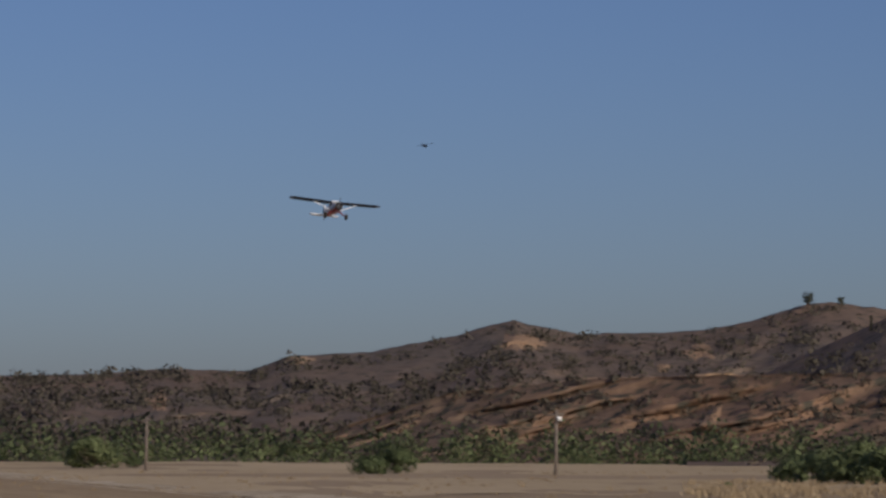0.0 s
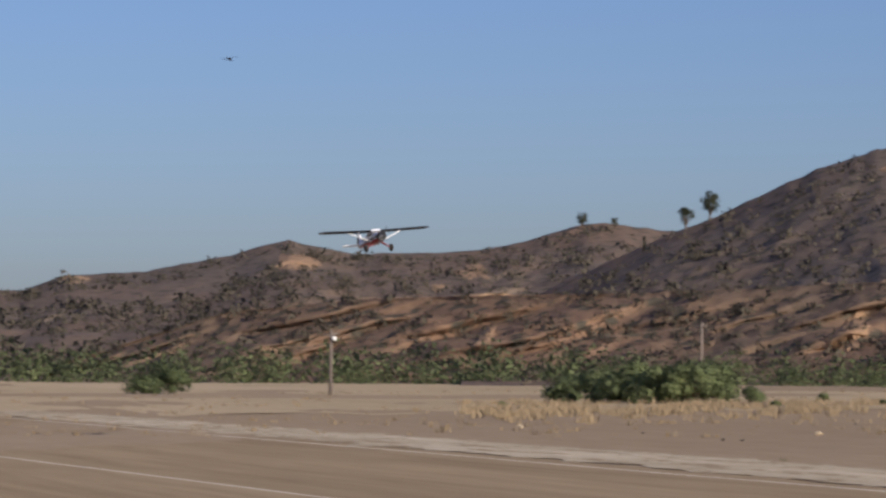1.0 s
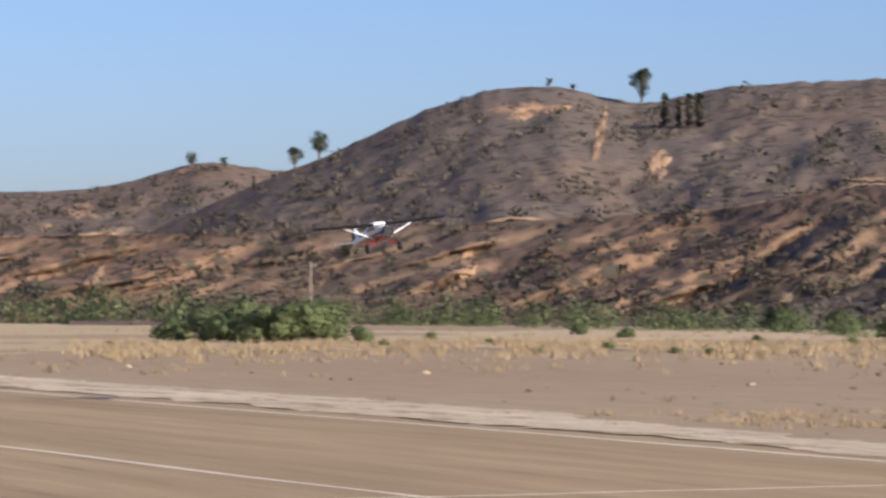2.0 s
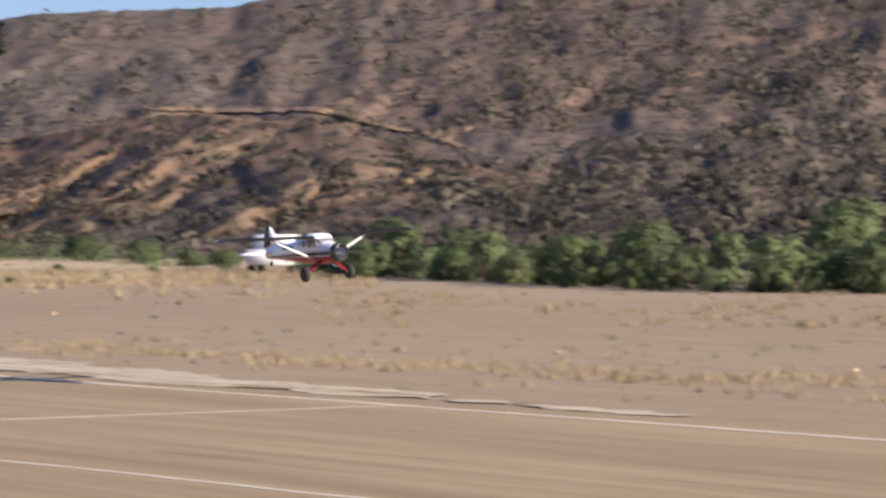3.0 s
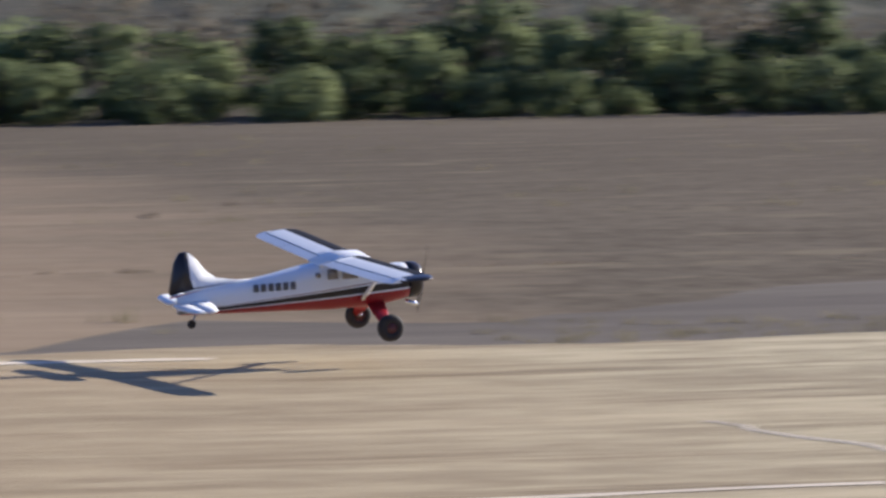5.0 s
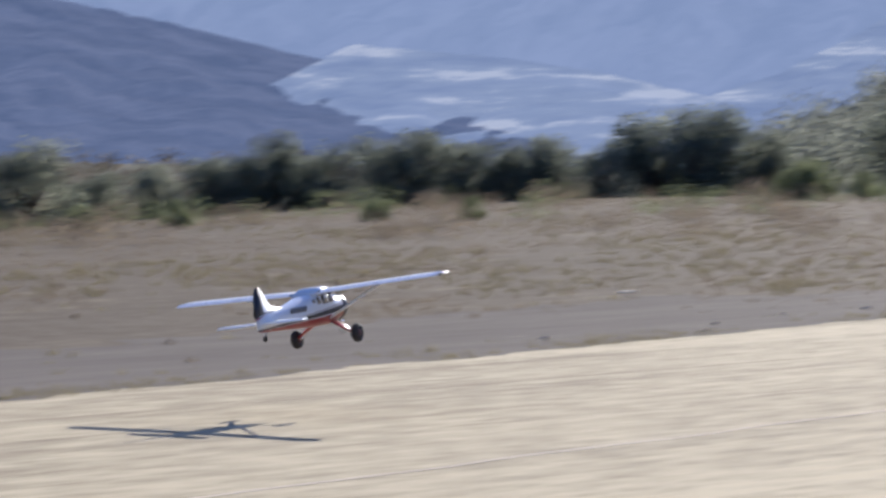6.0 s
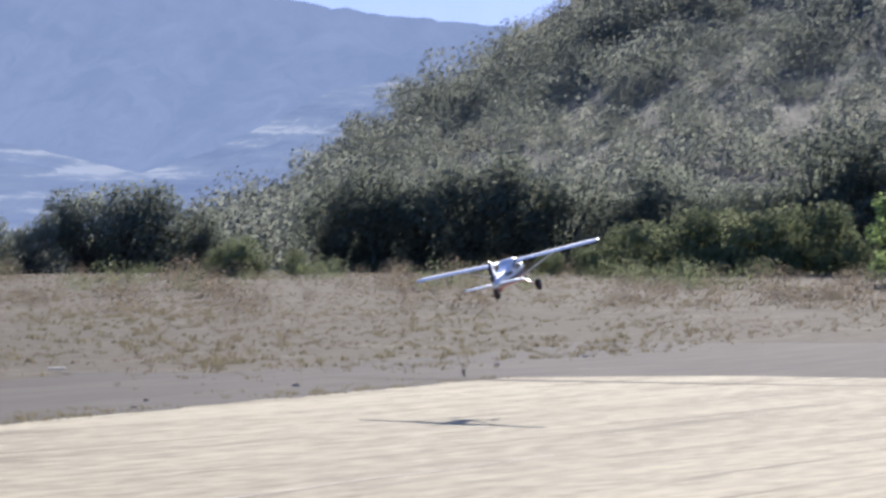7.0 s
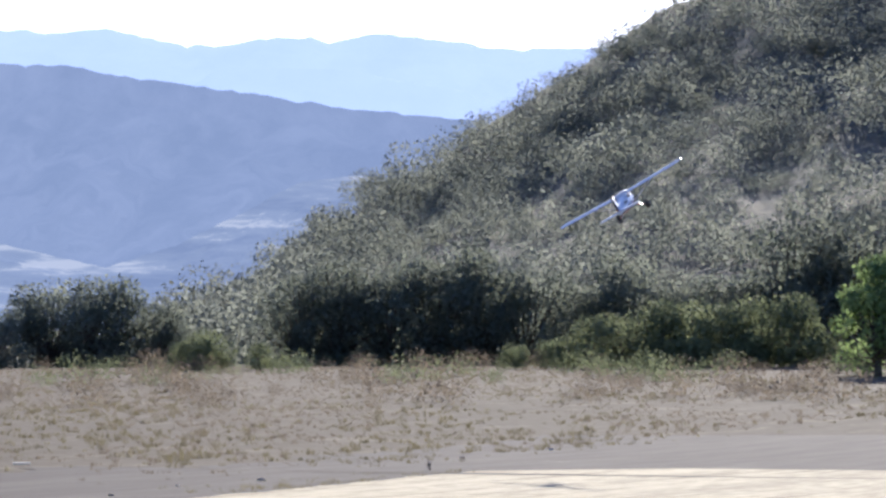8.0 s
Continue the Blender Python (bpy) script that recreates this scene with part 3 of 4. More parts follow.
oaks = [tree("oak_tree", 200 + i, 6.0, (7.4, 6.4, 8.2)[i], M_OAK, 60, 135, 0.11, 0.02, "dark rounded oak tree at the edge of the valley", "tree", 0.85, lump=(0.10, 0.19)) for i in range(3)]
spots = []
for az, below, high in [(36.9, 90, 185), (38.0, 92, 100), (40.6, 84, 150), (41.9, 84, 160), (42.8, 82, 130), (44.5, 78, 160), (47.6, 55, 110), (48.6, 52, 125), (49.6, 50, 110), (51.1, 48, 140), (52.4, 45, 125), (46.6, 58, 95), (48.1, 52, 105), (49.1, 50, 100), (50.5, 48, 115), (51.8, 46, 110), (52.9, 42, 100), (54.2, 38, 95), (39.3, 86, 110), (43.6, 80, 120), (45.6, 70, 105),
                        (53.3, 40, 112), (55.0, 34, 150), (55.6, 33, 176), (56.2, 33, 150), (56.9, 32, 110), (57.5, 30, 70), (59.3, 30, 150), (60.0, 30, 190), (60.8, 30, 205), (61.6, 32, 220), (62.4, 32, 205), (63.2, 32, 175),
                        (64.1, 32, 150), (64.9, 34, 180), (65.8, 34, 160), (66.8, 36, 170), (67.6, 38, 230), (68.6, 40, 250), (69.8, 40, 260)]:
    d = float(np.interp(az, [36, 44, 50, 56, 70], [118, 130, 150, 172, 180]))
    p = bearing(az, d)
    spots.append((p.x, p.y, ground_height(p.x, p.y) - 0.2, rng.uniform(0, 360), (high + 8) / REACH * d / 6.0))
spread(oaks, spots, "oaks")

scrub = [tree("scrub_bush", 260 + i, 2.6, 3.6, M_OLIVE, 26, 150, 0.08, 0.03, "olive-green scrub bush below the wooded hill", "bush") for i in range(2)]
spots = []
for az, high in [(57.3, 55), (57.7, 75), (64.2, 90), (64.8, 120), (65.4, 105), (65.9, 130), (66.5, 115), (67.0, 125), (67.6, 120), (63.6, 60), (58.6, 50), (62.9, 45), (52.0, 40), (50.4, 45), (47.0, 45), (45.4, 50), (38.9, 60), (39.6, 70), (40.0, 55), (43.2, 60), (43.7, 52), (37.9, 50)]:
    d = 150.0 if az > 56 else 118.0
    p = bearing(az, d)
    spots.append((p.x, p.y, ground_height(p.x, p.y), rng.uniform(0, 360), high / REACH * d / 2.6))
spread(scrub, spots, "scrub bushes")
fresh = tree("fresh_green_tree", 290, 4.6, 3.6, M_BRIGHT, 40, 150, 0.1, 0.05, "bright green young tree catching the sun", "tree")
p = bearing(69.0, 128.0)
fresh.matrix_basis = pose(p.x, p.y, ground_height(p.x, p.y), 0, 0, 40)

# ridge trees
pines = [tree("ridge_pine", 300 + i, 4.0, 2.4, M_PINE, 22, 70, 0.11, 0.36, "lone pine with a bare trunk on the ridge", "tree", 0.6, lump=(0.14, 0.26)) for i in range(2)]
spots = []
for az, s, high, surf in [(-68.2, 0.985, 46, hill_main), (-67.8, 0.99, 50, hill_main), (-63.9, 0.99, 20, hill_main), (-63.5, 0.99, 16, hill_main), (-62.35, 0.985, 62, hill_main),
                          (-69.95, 0.97, 30, hill_range), (-69.4, 0.97, 22, hill_range)]:
    x, y, z = surf(az, s)
    spots.append((x, y, z, rng.uniform(0, 360), high / REACH * math.hypot(x, y) / 4.0))
spread(pines, spots, "ridge trees")
cypresses = [tree("cypress", 320, 4.0, 0.9, M_PINE, 44, 70, 0.075, 0.02, "slim dark cypress on the slope", "tree", 0.8, lump=(0.2, 0.42))]
spots = []
for az, s, high in [(-61.95, 0.88, 66), (-61.72, 0.87, 48), (-61.55, 0.87, 60), (-61.38, 0.86, 68), (-68.9, 0.95, 26)]:
    x, y, z = hill_main(az, s)
    spots.append((x, y, z, rng.uniform(0, 360), high / REACH * math.hypot(x, y) / 4.0))
spread(cypresses, spots, "cypresses")


# ---- rock cuts and tracks on the hills ----
def outcrop(surface, crest, az, el, w, h, lean, seed):
    """A bare face of rock bedded in the slope, ragged where the soil covers it; w, h: half sizes as angles."""
    bm = bmesh.new()
    rings, n = [], 40
    for i in range(9):
        k = i / 8
        ring = []
        for q in range(n):
            t = 2 * math.pi * q / n
            rag = 1 + 0.5 * fbm(math.cos(t) * 1.6 + seed, math.sin(t) * 1.6, seed, 5)
            a, e = math.cos(t) * w * k * rag, math.sin(t) * h * k * rag
            aa = az + math.degrees((a + lean * e) / REACH)
            x, y, z = surface(aa, min(0.985, max(0.01, (el + e + 12) / (crest(aa) + 12))))
            r = math.hypot(x, y)
            out = 0.9 * (1 - k ** 3) - 0.25 + 0.9 * fbm(x * 0.35, y * 0.35, z * 0.5 + seed, 4) * (1 - 0.4 * k)
            ring.append(bm.verts.new((x * (1 - out / r), y * (1 - out / r), z + 0.15 * out)))
            if i == 0:
                break
        rings.append(ring)
    for q in range(n):
        bm.faces.new((rings[0][0], rings[1][q], rings[1][(q + 1) % n]))
    for a, b in zip(rings[1:], rings[2:]):
        for q in range(n):
            bm.faces.new((a[q], b[q], b[(q + 1) % n], a[(q + 1) % n]))
    bmesh.ops.recalc_face_normals(bm, faces=bm.faces[:])
    return tagged(part("rock_outcrop", bm, M_ROCK if h > 10 else M_TRACK, None, "", False), "bare orange sandstone face on the hillside", "rock", "outcrops")


for k, (surf, crest, az, el, w, h, lean) in enumerate([
        (hill_range, far_crest, -71.75, 166, 34, 12, 0), (hill_range, far_crest, -72.4, 143, 12, 8, 0), (hill_range, far_crest, -80.9, 82, 22, 16, 0.3), (hill_range, far_crest, -78.5, 150, 26, 8, 0),
        (hill_range, far_crest, -74.75, 182, 44, 16, -0.6), (hill_main, main_crest, -63.05, 308, 12, 42, 0.2), (hill_main, main_crest, -62.1, 252, 22, 26, 0.2),
        (hill_main, main_crest, -64.3, 345, 70, 13, -0.6), (terrace, terrace_crest, -65.5, 62, 36, 30, 0.9), (terrace, terrace_crest, -62.7, 18, 18, 24, 0.4), (terrace, terrace_crest, -71.6, 52, 14, 30, 0.6),
        (hill_main, main_crest, -53.9, 196, 52, 12, 0.8), (terrace, terrace_crest, -54.4, 110, 34, 16, 0.9), (hill_main, main_crest, -44.1, 118, 13, 44, 0.6), (hill_main, main_crest, -45.4, 160, 16, 22, 0.6),
        (wooded_hill, wooded_crest, 58.15, 2, 11, 34, 0.2)]):
    outcrop(surf, crest, az, el, w, h, lean, k * 3.1)


def track(surface, crest, pts, width, label):
    bm = bmesh.new()
    rows = []
    for az in np.arange(pts[0][0], pts[-1][0], 0.08):
        el = float(np.interp(az, [p[0] for p in pts], [p[1] for p in pts]))
        s = (el + 12) / (crest(az) + 12)
        ds = width * (1 + 0.5 * fbm(az * 2.0, 5.0)) / (crest(az) + 12)
        row = []
        for k in (-1, 0, 1):
            x, y, z = surface(az, s + ds * k)
            r = math.hypot(x, y)
            row.append(bm.verts.new((x * (1 - 0.9 / r), y * (1 - 0.9 / r), z + 0.1)))
        rows.append(row)
    for a, b in zip(rows, rows[1:]):
        for k in (0, 1):
            bm.faces.new((a[k], b[k], b[k + 1], a[k + 1]))
    return tagged(part("dirt_track", bm, M_TRACK), label, "track", kind="structure")


track(hill_main, main_crest, [(-66.0, 152), (-63.8, 158), (-61, 176), (-59.4, 206), (-58, 222)], 2.2, "pale dirt track cut across the brown hillside")
track(hill_main, main_crest, [(-59.0, 226), (-56.5, 236), (-54.4, 205), (-53.4, 165)], 3.2, "pale upper dirt track on the brown hillside")
track(hill_range, far_crest, [(-76.0, 100), (-75.3, 104), (-73.5, 122), (-71.0, 128), (-68.5, 128)], 1.8, "pale dirt track along the foot of the hills")

# ---- field litter ----
tufts = []
for _ in range(3000):
    az = rng.uniform(-84, -44)
    d = rng.uniform(78, 215) if az < -56 else rng.uniform(60, 100)
    if fbm(az * 0.5, d * 0.04, 0, 3) + rng.uniform(-0.3, 0.3) > -0.05:
        p = bearing(az, d)
        tufts.append((p.x, p.y, ground_height(p.x, p.y), rng.uniform(0.05, 0.2)))
grass("dry_grass", tufts, M_STRAW, "tufts of dry straw-coloured grass in the field", 71)
tufts = []
for _ in range(7000):
    x, y = rng.uniform(-60, 110), rng.uniform(21, 95)
    if (x < -2 or y > edge(x) + 1.0) and fbm(x * 0.06, y * 0.12, 3, 3) + rng.uniform(-0.35, 0.35) > 0.12:
        tufts.append((x, y, ground_height(x, y), rng.uniform(0.03, 0.12)))
grass("sparse_grass", tufts, M_TAWNY, "sparse low dead grass on bare ground", 72, 10)
tufts = []
for _ in range(9500):
    az, d = rng.uniform(40, 74), rng.uniform(56, 150)
    p = bearing(az, d)
    if p.y > edge(p.x) + 2.0 and fbm(az * 0.35, d * 0.05, 5, 3) + rng.uniform(-0.3, 0.3) > -0.02:
        tufts.append((p.x, p.y, ground_height(p.x, p.y), rng.uniform(0.04, 0.15)))
grass("tall_dry_grass", tufts, M_TAWNY, "tall dry grass in front of the wooded hill", 73)
tufts = []
for _ in range(26000):
    az, d = rng.uniform(40, 74), rng.uniform(48, 160)
    p = bearing(az, d)
    if p.y > edge(p.x) + 3.0 and fbm(az * 0.25, d * 0.07, 15, 3) + rng.uniform(-0.4, 0.4) > 0.25 - (d - 48) * 0.009:
        tufts.append((p.x, p.y, ground_height(p.x, p.y), rng.uniform(0.02, 0.10)))
grass("low_brown_grass", tufts, M_DEAD, "low brown dead grass covering the bare ground", 78, 12)
tufts = []
for _ in range(1500):
    x = rng.uniform(6, 48)
    y = edge(x) + abs(rng.gauss(0, 0.7)) - 0.1
    if fbm(x * 0.25, 31.0, 0, 3) + rng.uniform(-0.3, 0.3) > -0.05:
        tufts.append((x, y, ground_height(x, y), rng.uniform(0.02, 0.08)))
grass("edge_grass", tufts, M_TAWNY, "low olive-tan grass along the runway's edge", 79, 10)
places = []
for _ in range(520):
    az, d = rng.uniform(42, 74), rng.uniform(92, 160)
    if fbm(az * 0.5, d * 0.03, 8, 3) + rng.uniform(-0.2, 0.3) > 0.0:
        p = bearing(az, d)
        places.append((p.x, p.y, ground_height(p.x, p.y), rng.uniform(0.3, 1.0)))
berm = []
for _ in range(420):
    az, d = rng.uniform(43, 74), rng.uniform(118, 168)
    if fbm(az * 0.6, d * 0.05, 28, 3) + rng.uniform(-0.2, 0.3) > 0.05:
        p = bearing(az, d)
        berm.append((p.x, p.y, ground_height(p.x, p.y), rng.uniform(0.3, 1.1)))
stuff("berm_brush", berm, M_OLIVE, "olive and brown low brush along the foot of the hill", "brush", 80, 200, 0.06)
stuff("dry_brush", places, M_DEAD, "grey-brown dry brush along the foot of the hill", "brush", 74, 240, 0.055)
places = []
for _ in range(150):
    x, y = rng.uniform(-120, 100), rng.uniform(20.5, 70)
    if x > -8 and y < edge(x) + 1.0:
        continue
    places.append((x, y, ground_height(x, y) - 0.02, rng.uniform(0.03, 0.085)))
stuff("dirt_clods", places, M_DEAD, "small clods and twigs on the bare ground", "debris", 75, 16, 0.4)


tufts = []
for _ in range(3600):
    az = rng.uniform(-72, -55)
    d = rng.gauss(126, 12)
    if fbm(az * 0.9, d * 0.05, 11, 3) + rng.uniform(-0.3, 0.3) > -0.1:
        p = bearing(az, d)
        tufts.append((p.x, p.y, ground_height(p.x, p.y), rng.uniform(0.1, 0.34)))
for _ in range(1500):
    x, y = rng.uniform(-46, -20), rng.gauss(25.5, 1.2)
    if fbm(x * 0.3, y * 0.5, 13, 3) + rng.uniform(-0.3, 0.3) > 0.0:
        tufts.append((x, y, ground_height(x, y), rng.uniform(0.04, 0.13)))
grass("bank_grass", tufts, M_STRAW, "dry orange-tan grass along the low bank", 76, 12)
places = []
for _ in range(420):
    x = rng.uniform(-28, 12)
    if fbm(x * 0.22, 21.0, 0, 3) > -0.05:
        places.append((x, 27.6 + 0.5 * fbm(x * 0.15, 4.0) + rng.gauss(0, 0.12), -0.03 + dip(x, 27.6), rng.uniform(0.03, 0.075)))
stuff("dirt_windrow", places, M_DEAD, "broken low ridge of dirt and dead stalks", "debris", 77, 16, 0.3, flat=0.5)


# ---- small things on the ground ----
def slab_like(lx, ly, lz):
    bm = bmesh.new()
    bmesh.ops.create_cube(bm, size=1, matrix=Matrix.Diagonal((lx, ly, lz, 1)))
    bmesh.ops.bevel(bm, geom=bm.edges[:], offset=0.004, segments=1)
    return bm


def stone(az, d, size, seed):
    p = bearing(az, d)
    bm = bmesh.new()
    bmesh.ops.create_icosphere(bm, subdivisions=2, radius=1.0)
    for v in bm.verts:
        k = 1 + 0.5 * fbm(v.co.x + seed, v.co.y, v.co.z, 3)
        v.co = Vector((v.co.x * k, v.co.y * k * 0.8, v.co.z * k * 0.55))
    ob = part("stone", bm, M_PALE, None, "", False)
    ob.matrix_basis = pose(p.x, p.y, ground_height(p.x, p.y) + size * 0.3, 0, 0, seed * 40) @ Matrix.Diagonal((size, size, size, 1))
    return tagged(ob, "small pale stone on the bare ground", "stone", "stones")


for k, (az, d, size) in enumerate([(55.9, 44.0, 0.05), (56.1, 46.0, 0.05), (58.6, 51.0, 0.06), (57.2, 49.0, 0.04), (60.2, 54.0, 0.05), (53.2, 42.0, 0.05), (62.0, 60.0, 0.07), (63.5, 64.0, 0.06),
                                   (-52.0, 48.0, 0.06), (-47.0, 42.0, 0.05), (-40.0, 38.0, 0.05), (-60.5, 70.0, 0.09), (-66.0, 82.0, 0.1), (-71.0, 90.0, 0.1)]):
    stone(az, d, size, k * 1.7)

board = tagged(part("white_board", slab_like(0.30, 0.09, 0.02), M_LIME, None, "", False), "small white board lying on grey gravel", "board")
p = bearing(54.6, 57.0)
board.matrix_basis = pose(p.x, p.y, ground_height(p.x, p.y) + 0.03, 8, 0, -50)
branch = tagged(new("dead_branch"), "dead forked branch lying on grey gravel", "branch")
for nm, a, b, ra in (("stem", (-0.2, 0, 0.02), (0.12, 0.02, 0.05), 0.018), ("twig", (0.0, 0, 0.03), (-0.04, 0.04, 0.22), 0.012), ("twig", (0.08, 0.01, 0.04), (0.16, -0.05, 0.16), 0.01), ("twig", (-0.1, 0, 0.02), (-0.2, 0.05, 0.11), 0.009)):
    bm = bmesh.new()
    limb(bm, Vector(a), Vector(b), ra, ra * 0.5, 7)
    part(nm, bm, M_BARK, branch)
p = bearing(61.45, 55.0)
branch.matrix_basis = pose(p.x, p.y, ground_height(p.x, p.y) + 0.01, 0, 0, 30)


# ---- field posts and vehicle ----
M_POST = plain("weathered_wood", (0.16, 0.13, 0.11), 0.9, 0, 0.25, 6.0)
M_PAINT = plain("white_paint", (0.75, 0.75, 0.74), 0.4, 0, 0.05, 3.0)
M_GLASS = plain("dark_glass", (0.02, 0.025, 0.03), 0.08, 0, 0.1)
M_STEEL = plain("steel", (0.4, 0.4, 0.42), 0.35, 1.0, 0.1)


def utility_post(az, d, high, box):
    p = bearing(az, d)
    top = tagged(new("utility_post"), "weathered wooden post carrying a cable across the field", "post", "posts")
    bm = bmesh.new()
    limb(bm, Vector((0, 0, -0.4)), Vector((0.05, 0, high)), 0.11, 0.08, 10)
    part("pole", bm, M_POST, top)
    bm = bmesh.new()
    limb(bm, Vector((-0.45, 0, high - 0.25)), Vector((0.45, 0, high - 0.2)), 0.05, 0.05, 6)
    part("crossarm", bm, M_POST, top)
    if box:
        bm = bmesh.new()
        bmesh.ops.create_cube(bm, size=1, matrix=pose(0.2, -0.15, high - 0.45, 0, 12, 0) @ Matrix.Diagonal((0.26, 0.24, 0.22, 1)))
        bmesh.ops.bevel(bm, geom=bm.edges[:], offset=0.04, segments=2)
        part("junction_box", bm, M_PAINT, top, "white junction box")
    top.matrix_basis = pose(p.x, p.y, 0, 0, 0, -az)
    return Vector((p.x, p.y, high - 0.2))


ends = [utility_post(-81.1, 215, 3.4, False), utility_post(-74.2, 182, 3.5, True), utility_post(-67.95, 205, 4.2, False)]
for a, b in zip(ends, ends[1:]):
    bm = bmesh.new()
    last = None
    for i in range(25):
        k = i / 24
        c = a.lerp(b, k) - Vector((0, 0, 0.7 * 4 * k * (1 - k)))
        if last is not None:
            limb(bm, last, c, 0.012, 0.012, 4)
        last = c
    tagged(part("overhead_cable", bm, M_POST), "thin dark cable strung between field posts", "cable", "cables")

truck = tagged(new("pickup_truck"), "white pickup truck parked at the field's edge", "truck")


def box_part(name, size, at, mat, parent, bev=0.05, tilt=0.0):
    bm = bmesh.new()
    bmesh.ops.create_cube(bm, size=1, matrix=pose(*at, 0, tilt, 0) @ Matrix.Diagonal((*size, 1)))
    if bev:
        bmesh.ops.bevel(bm, geom=bm.edges[:], offset=bev, segments=2)
    return part(name, bm, mat, parent)


box_part("body", (5.0, 1.85, 0.62), (0, 0, 0.72), M_PAINT, truck, 0.1)
box_part("cab", (2.0, 1.7, 0.62), (0.3, 0, 1.32), M_PAINT, truck, 0.14)
box_part("side_window", (1.6, 1.72, 0.36), (0.3, 0, 1.38), M_GLASS, truck, 0.05)
box_part("windscreen", (0.06, 1.5, 0.45), (1.28, 0, 1.34), M_GLASS, truck, 0.02, -18)
for wx in (-1.55, 1.6):
    for wy in (-0.82, 0.82):
        bm = bmesh.new()
        limb(bm, Vector((wx, wy - 0.12, 0.36)), Vector((wx, wy + 0.12, 0.36)), 0.36, 0.36, 18)
        part("wheel", bm, plain("tyre_rubber", (0.02, 0.02, 0.02), 0.8), truck)
p = bearing(-56.75, 138.0)
truck.matrix_basis = pose(p.x, p.y, ground_height(p.x, p.y), 0, 0, 140)

# ---- model aircraft ----
M_WHITE = plain("white_film", (0.80, 0.81, 0.84), 0.48, 0, 0.03)
M_RED = plain("red_film", (0.36, 0.016, 0.02), 0.3, 0, 0.05)
M_BLACK = plain("black_film", (0.018, 0.014, 0.016), 0.3, 0, 0.1)
M_NAVY = plain("dark_underside_film", (0.012, 0.010, 0.011), 0.65, 0, 0.1)
M_NAVY.node_tree.nodes["Principled BSDF"].inputs["Specular IOR Level"].default_value = 0.12
M_TYRE = plain("foam_tyre", (0.03, 0.025, 0.024), 0.8, 0, 0.2)
M_HUB = plain("dark_red_hub", (0.10, 0.03, 0.03), 0.5, 0, 0.1)
M_PANE = plain("cabin_glazing", (0.22, 0.20, 0.19), 0.1, 0, 0.2)
M_ENGINE = plain("cowl_interior", (0.06, 0.06, 0.065), 0.35, 0.6, 0.3)
M_CHROME = plain("polished_metal", (0.75, 0.76, 0.78), 0.15, 1.0, 0.05)
M_INK = plain("dark_lettering_film", (0.10, 0.10, 0.11), 0.4, 0, 0.1)


def livery():
    """White over a tapering black band over red, with pinstripes."""
    m, nt, b, _ = material("painted_fuselage", 0.28)
    xyz = nt.nodes.new("ShaderNodeSeparateXYZ")
    nt.links.new(nt.nodes.new("ShaderNodeTexCoord").outputs["Object"], xyz.inputs[0])

    def calc(op, a, c):
        n = nt.nodes.new("ShaderNodeMath")
        n.operation = op
        for v, sock in ((a, n.inputs[0]), (c, n.inputs[1])):
            if isinstance(v, float):
                sock.default_value = v
            else:
                nt.links.new(v, sock)
        return n.outputs[0]

    low = calc("ADD", calc("MULTIPLY", xyz.outputs[0], 0.028), 0.256)
    thick = calc("MAXIMUM", calc("ADD", calc("MULTIPLY", xyz.outputs[0], 0.040), 0.052), 0.016)
    q = calc("DIVIDE", calc("SUBTRACT", xyz.outputs[2], low), thick)
    fac = calc("DIVIDE", calc("ADD", q, 1.0), 3.0)
    white, red, black = (0.76, 0.78, 0.82), (0.28, 0.013, 0.02), (0.018, 0.014, 0.016)
    n = nt.nodes.new("ShaderNodeValToRGB")
    n.color_ramp.interpolation = "CONSTANT"
    stops = [(0.0, red), (0.333, white), (0.385, black), (0.62, white), (0.675, (0.16, 0.03, 0.03)), (0.71, white)]
    e = n.color_ramp.elements
    while len(e) < len(stops):
        e.new(0.5)
    for el, (pos, c) in zip(e, stops):
        el.position, el.color = pos, (*c, 1)
    nt.links.new(fac, n.inputs[0])
    nt.links.new(n.outputs[0], b.inputs["Base Color"])
    return m


M_LIVERY = livery()
M_BLADE, nt_blade, b_blade, _ = material("whirling_blade", 0.3)
b_blade.inputs["Base Color"].default_value = (0.05, 0.05, 0.055, 1)
b_blade.inputs["Alpha"].default_value = 0.3


def loft(rings, close=True):
    bm = bmesh.new()
    loops = [[bm.verts.new(p) for p in ring] for ring in rings]
    n = len(loops[0])
    for a, b in zip(loops, loops[1:]):
        for i in range(n):
            j = (i + 1) % n
            bm.faces.new((a[i], a[j], b[j], b[i]))
    if close:
        bm.faces.new(loops[0][::-1])
        bm.faces.new(loops[-1])
    bmesh.ops.recalc_face_normals(bm, faces=bm.faces[:])
    return bm


def oval(x, y0, z_low, z_high, half, power=3.0, n=28):
    """A squarish ring across the body."""
    out = []
    zc, hh = (z_low + z_high) / 2, (z_high - z_low) / 2
    for i in range(n):
        t = 2 * math.pi * i / n
        c, s = math.cos(t), math.sin(t)
        out.append((x, y0 + half * math.copysign(abs(c) ** (2 / power), c), zc + hh * math.copysign(abs(s) ** (2 / power), s)))
    return out


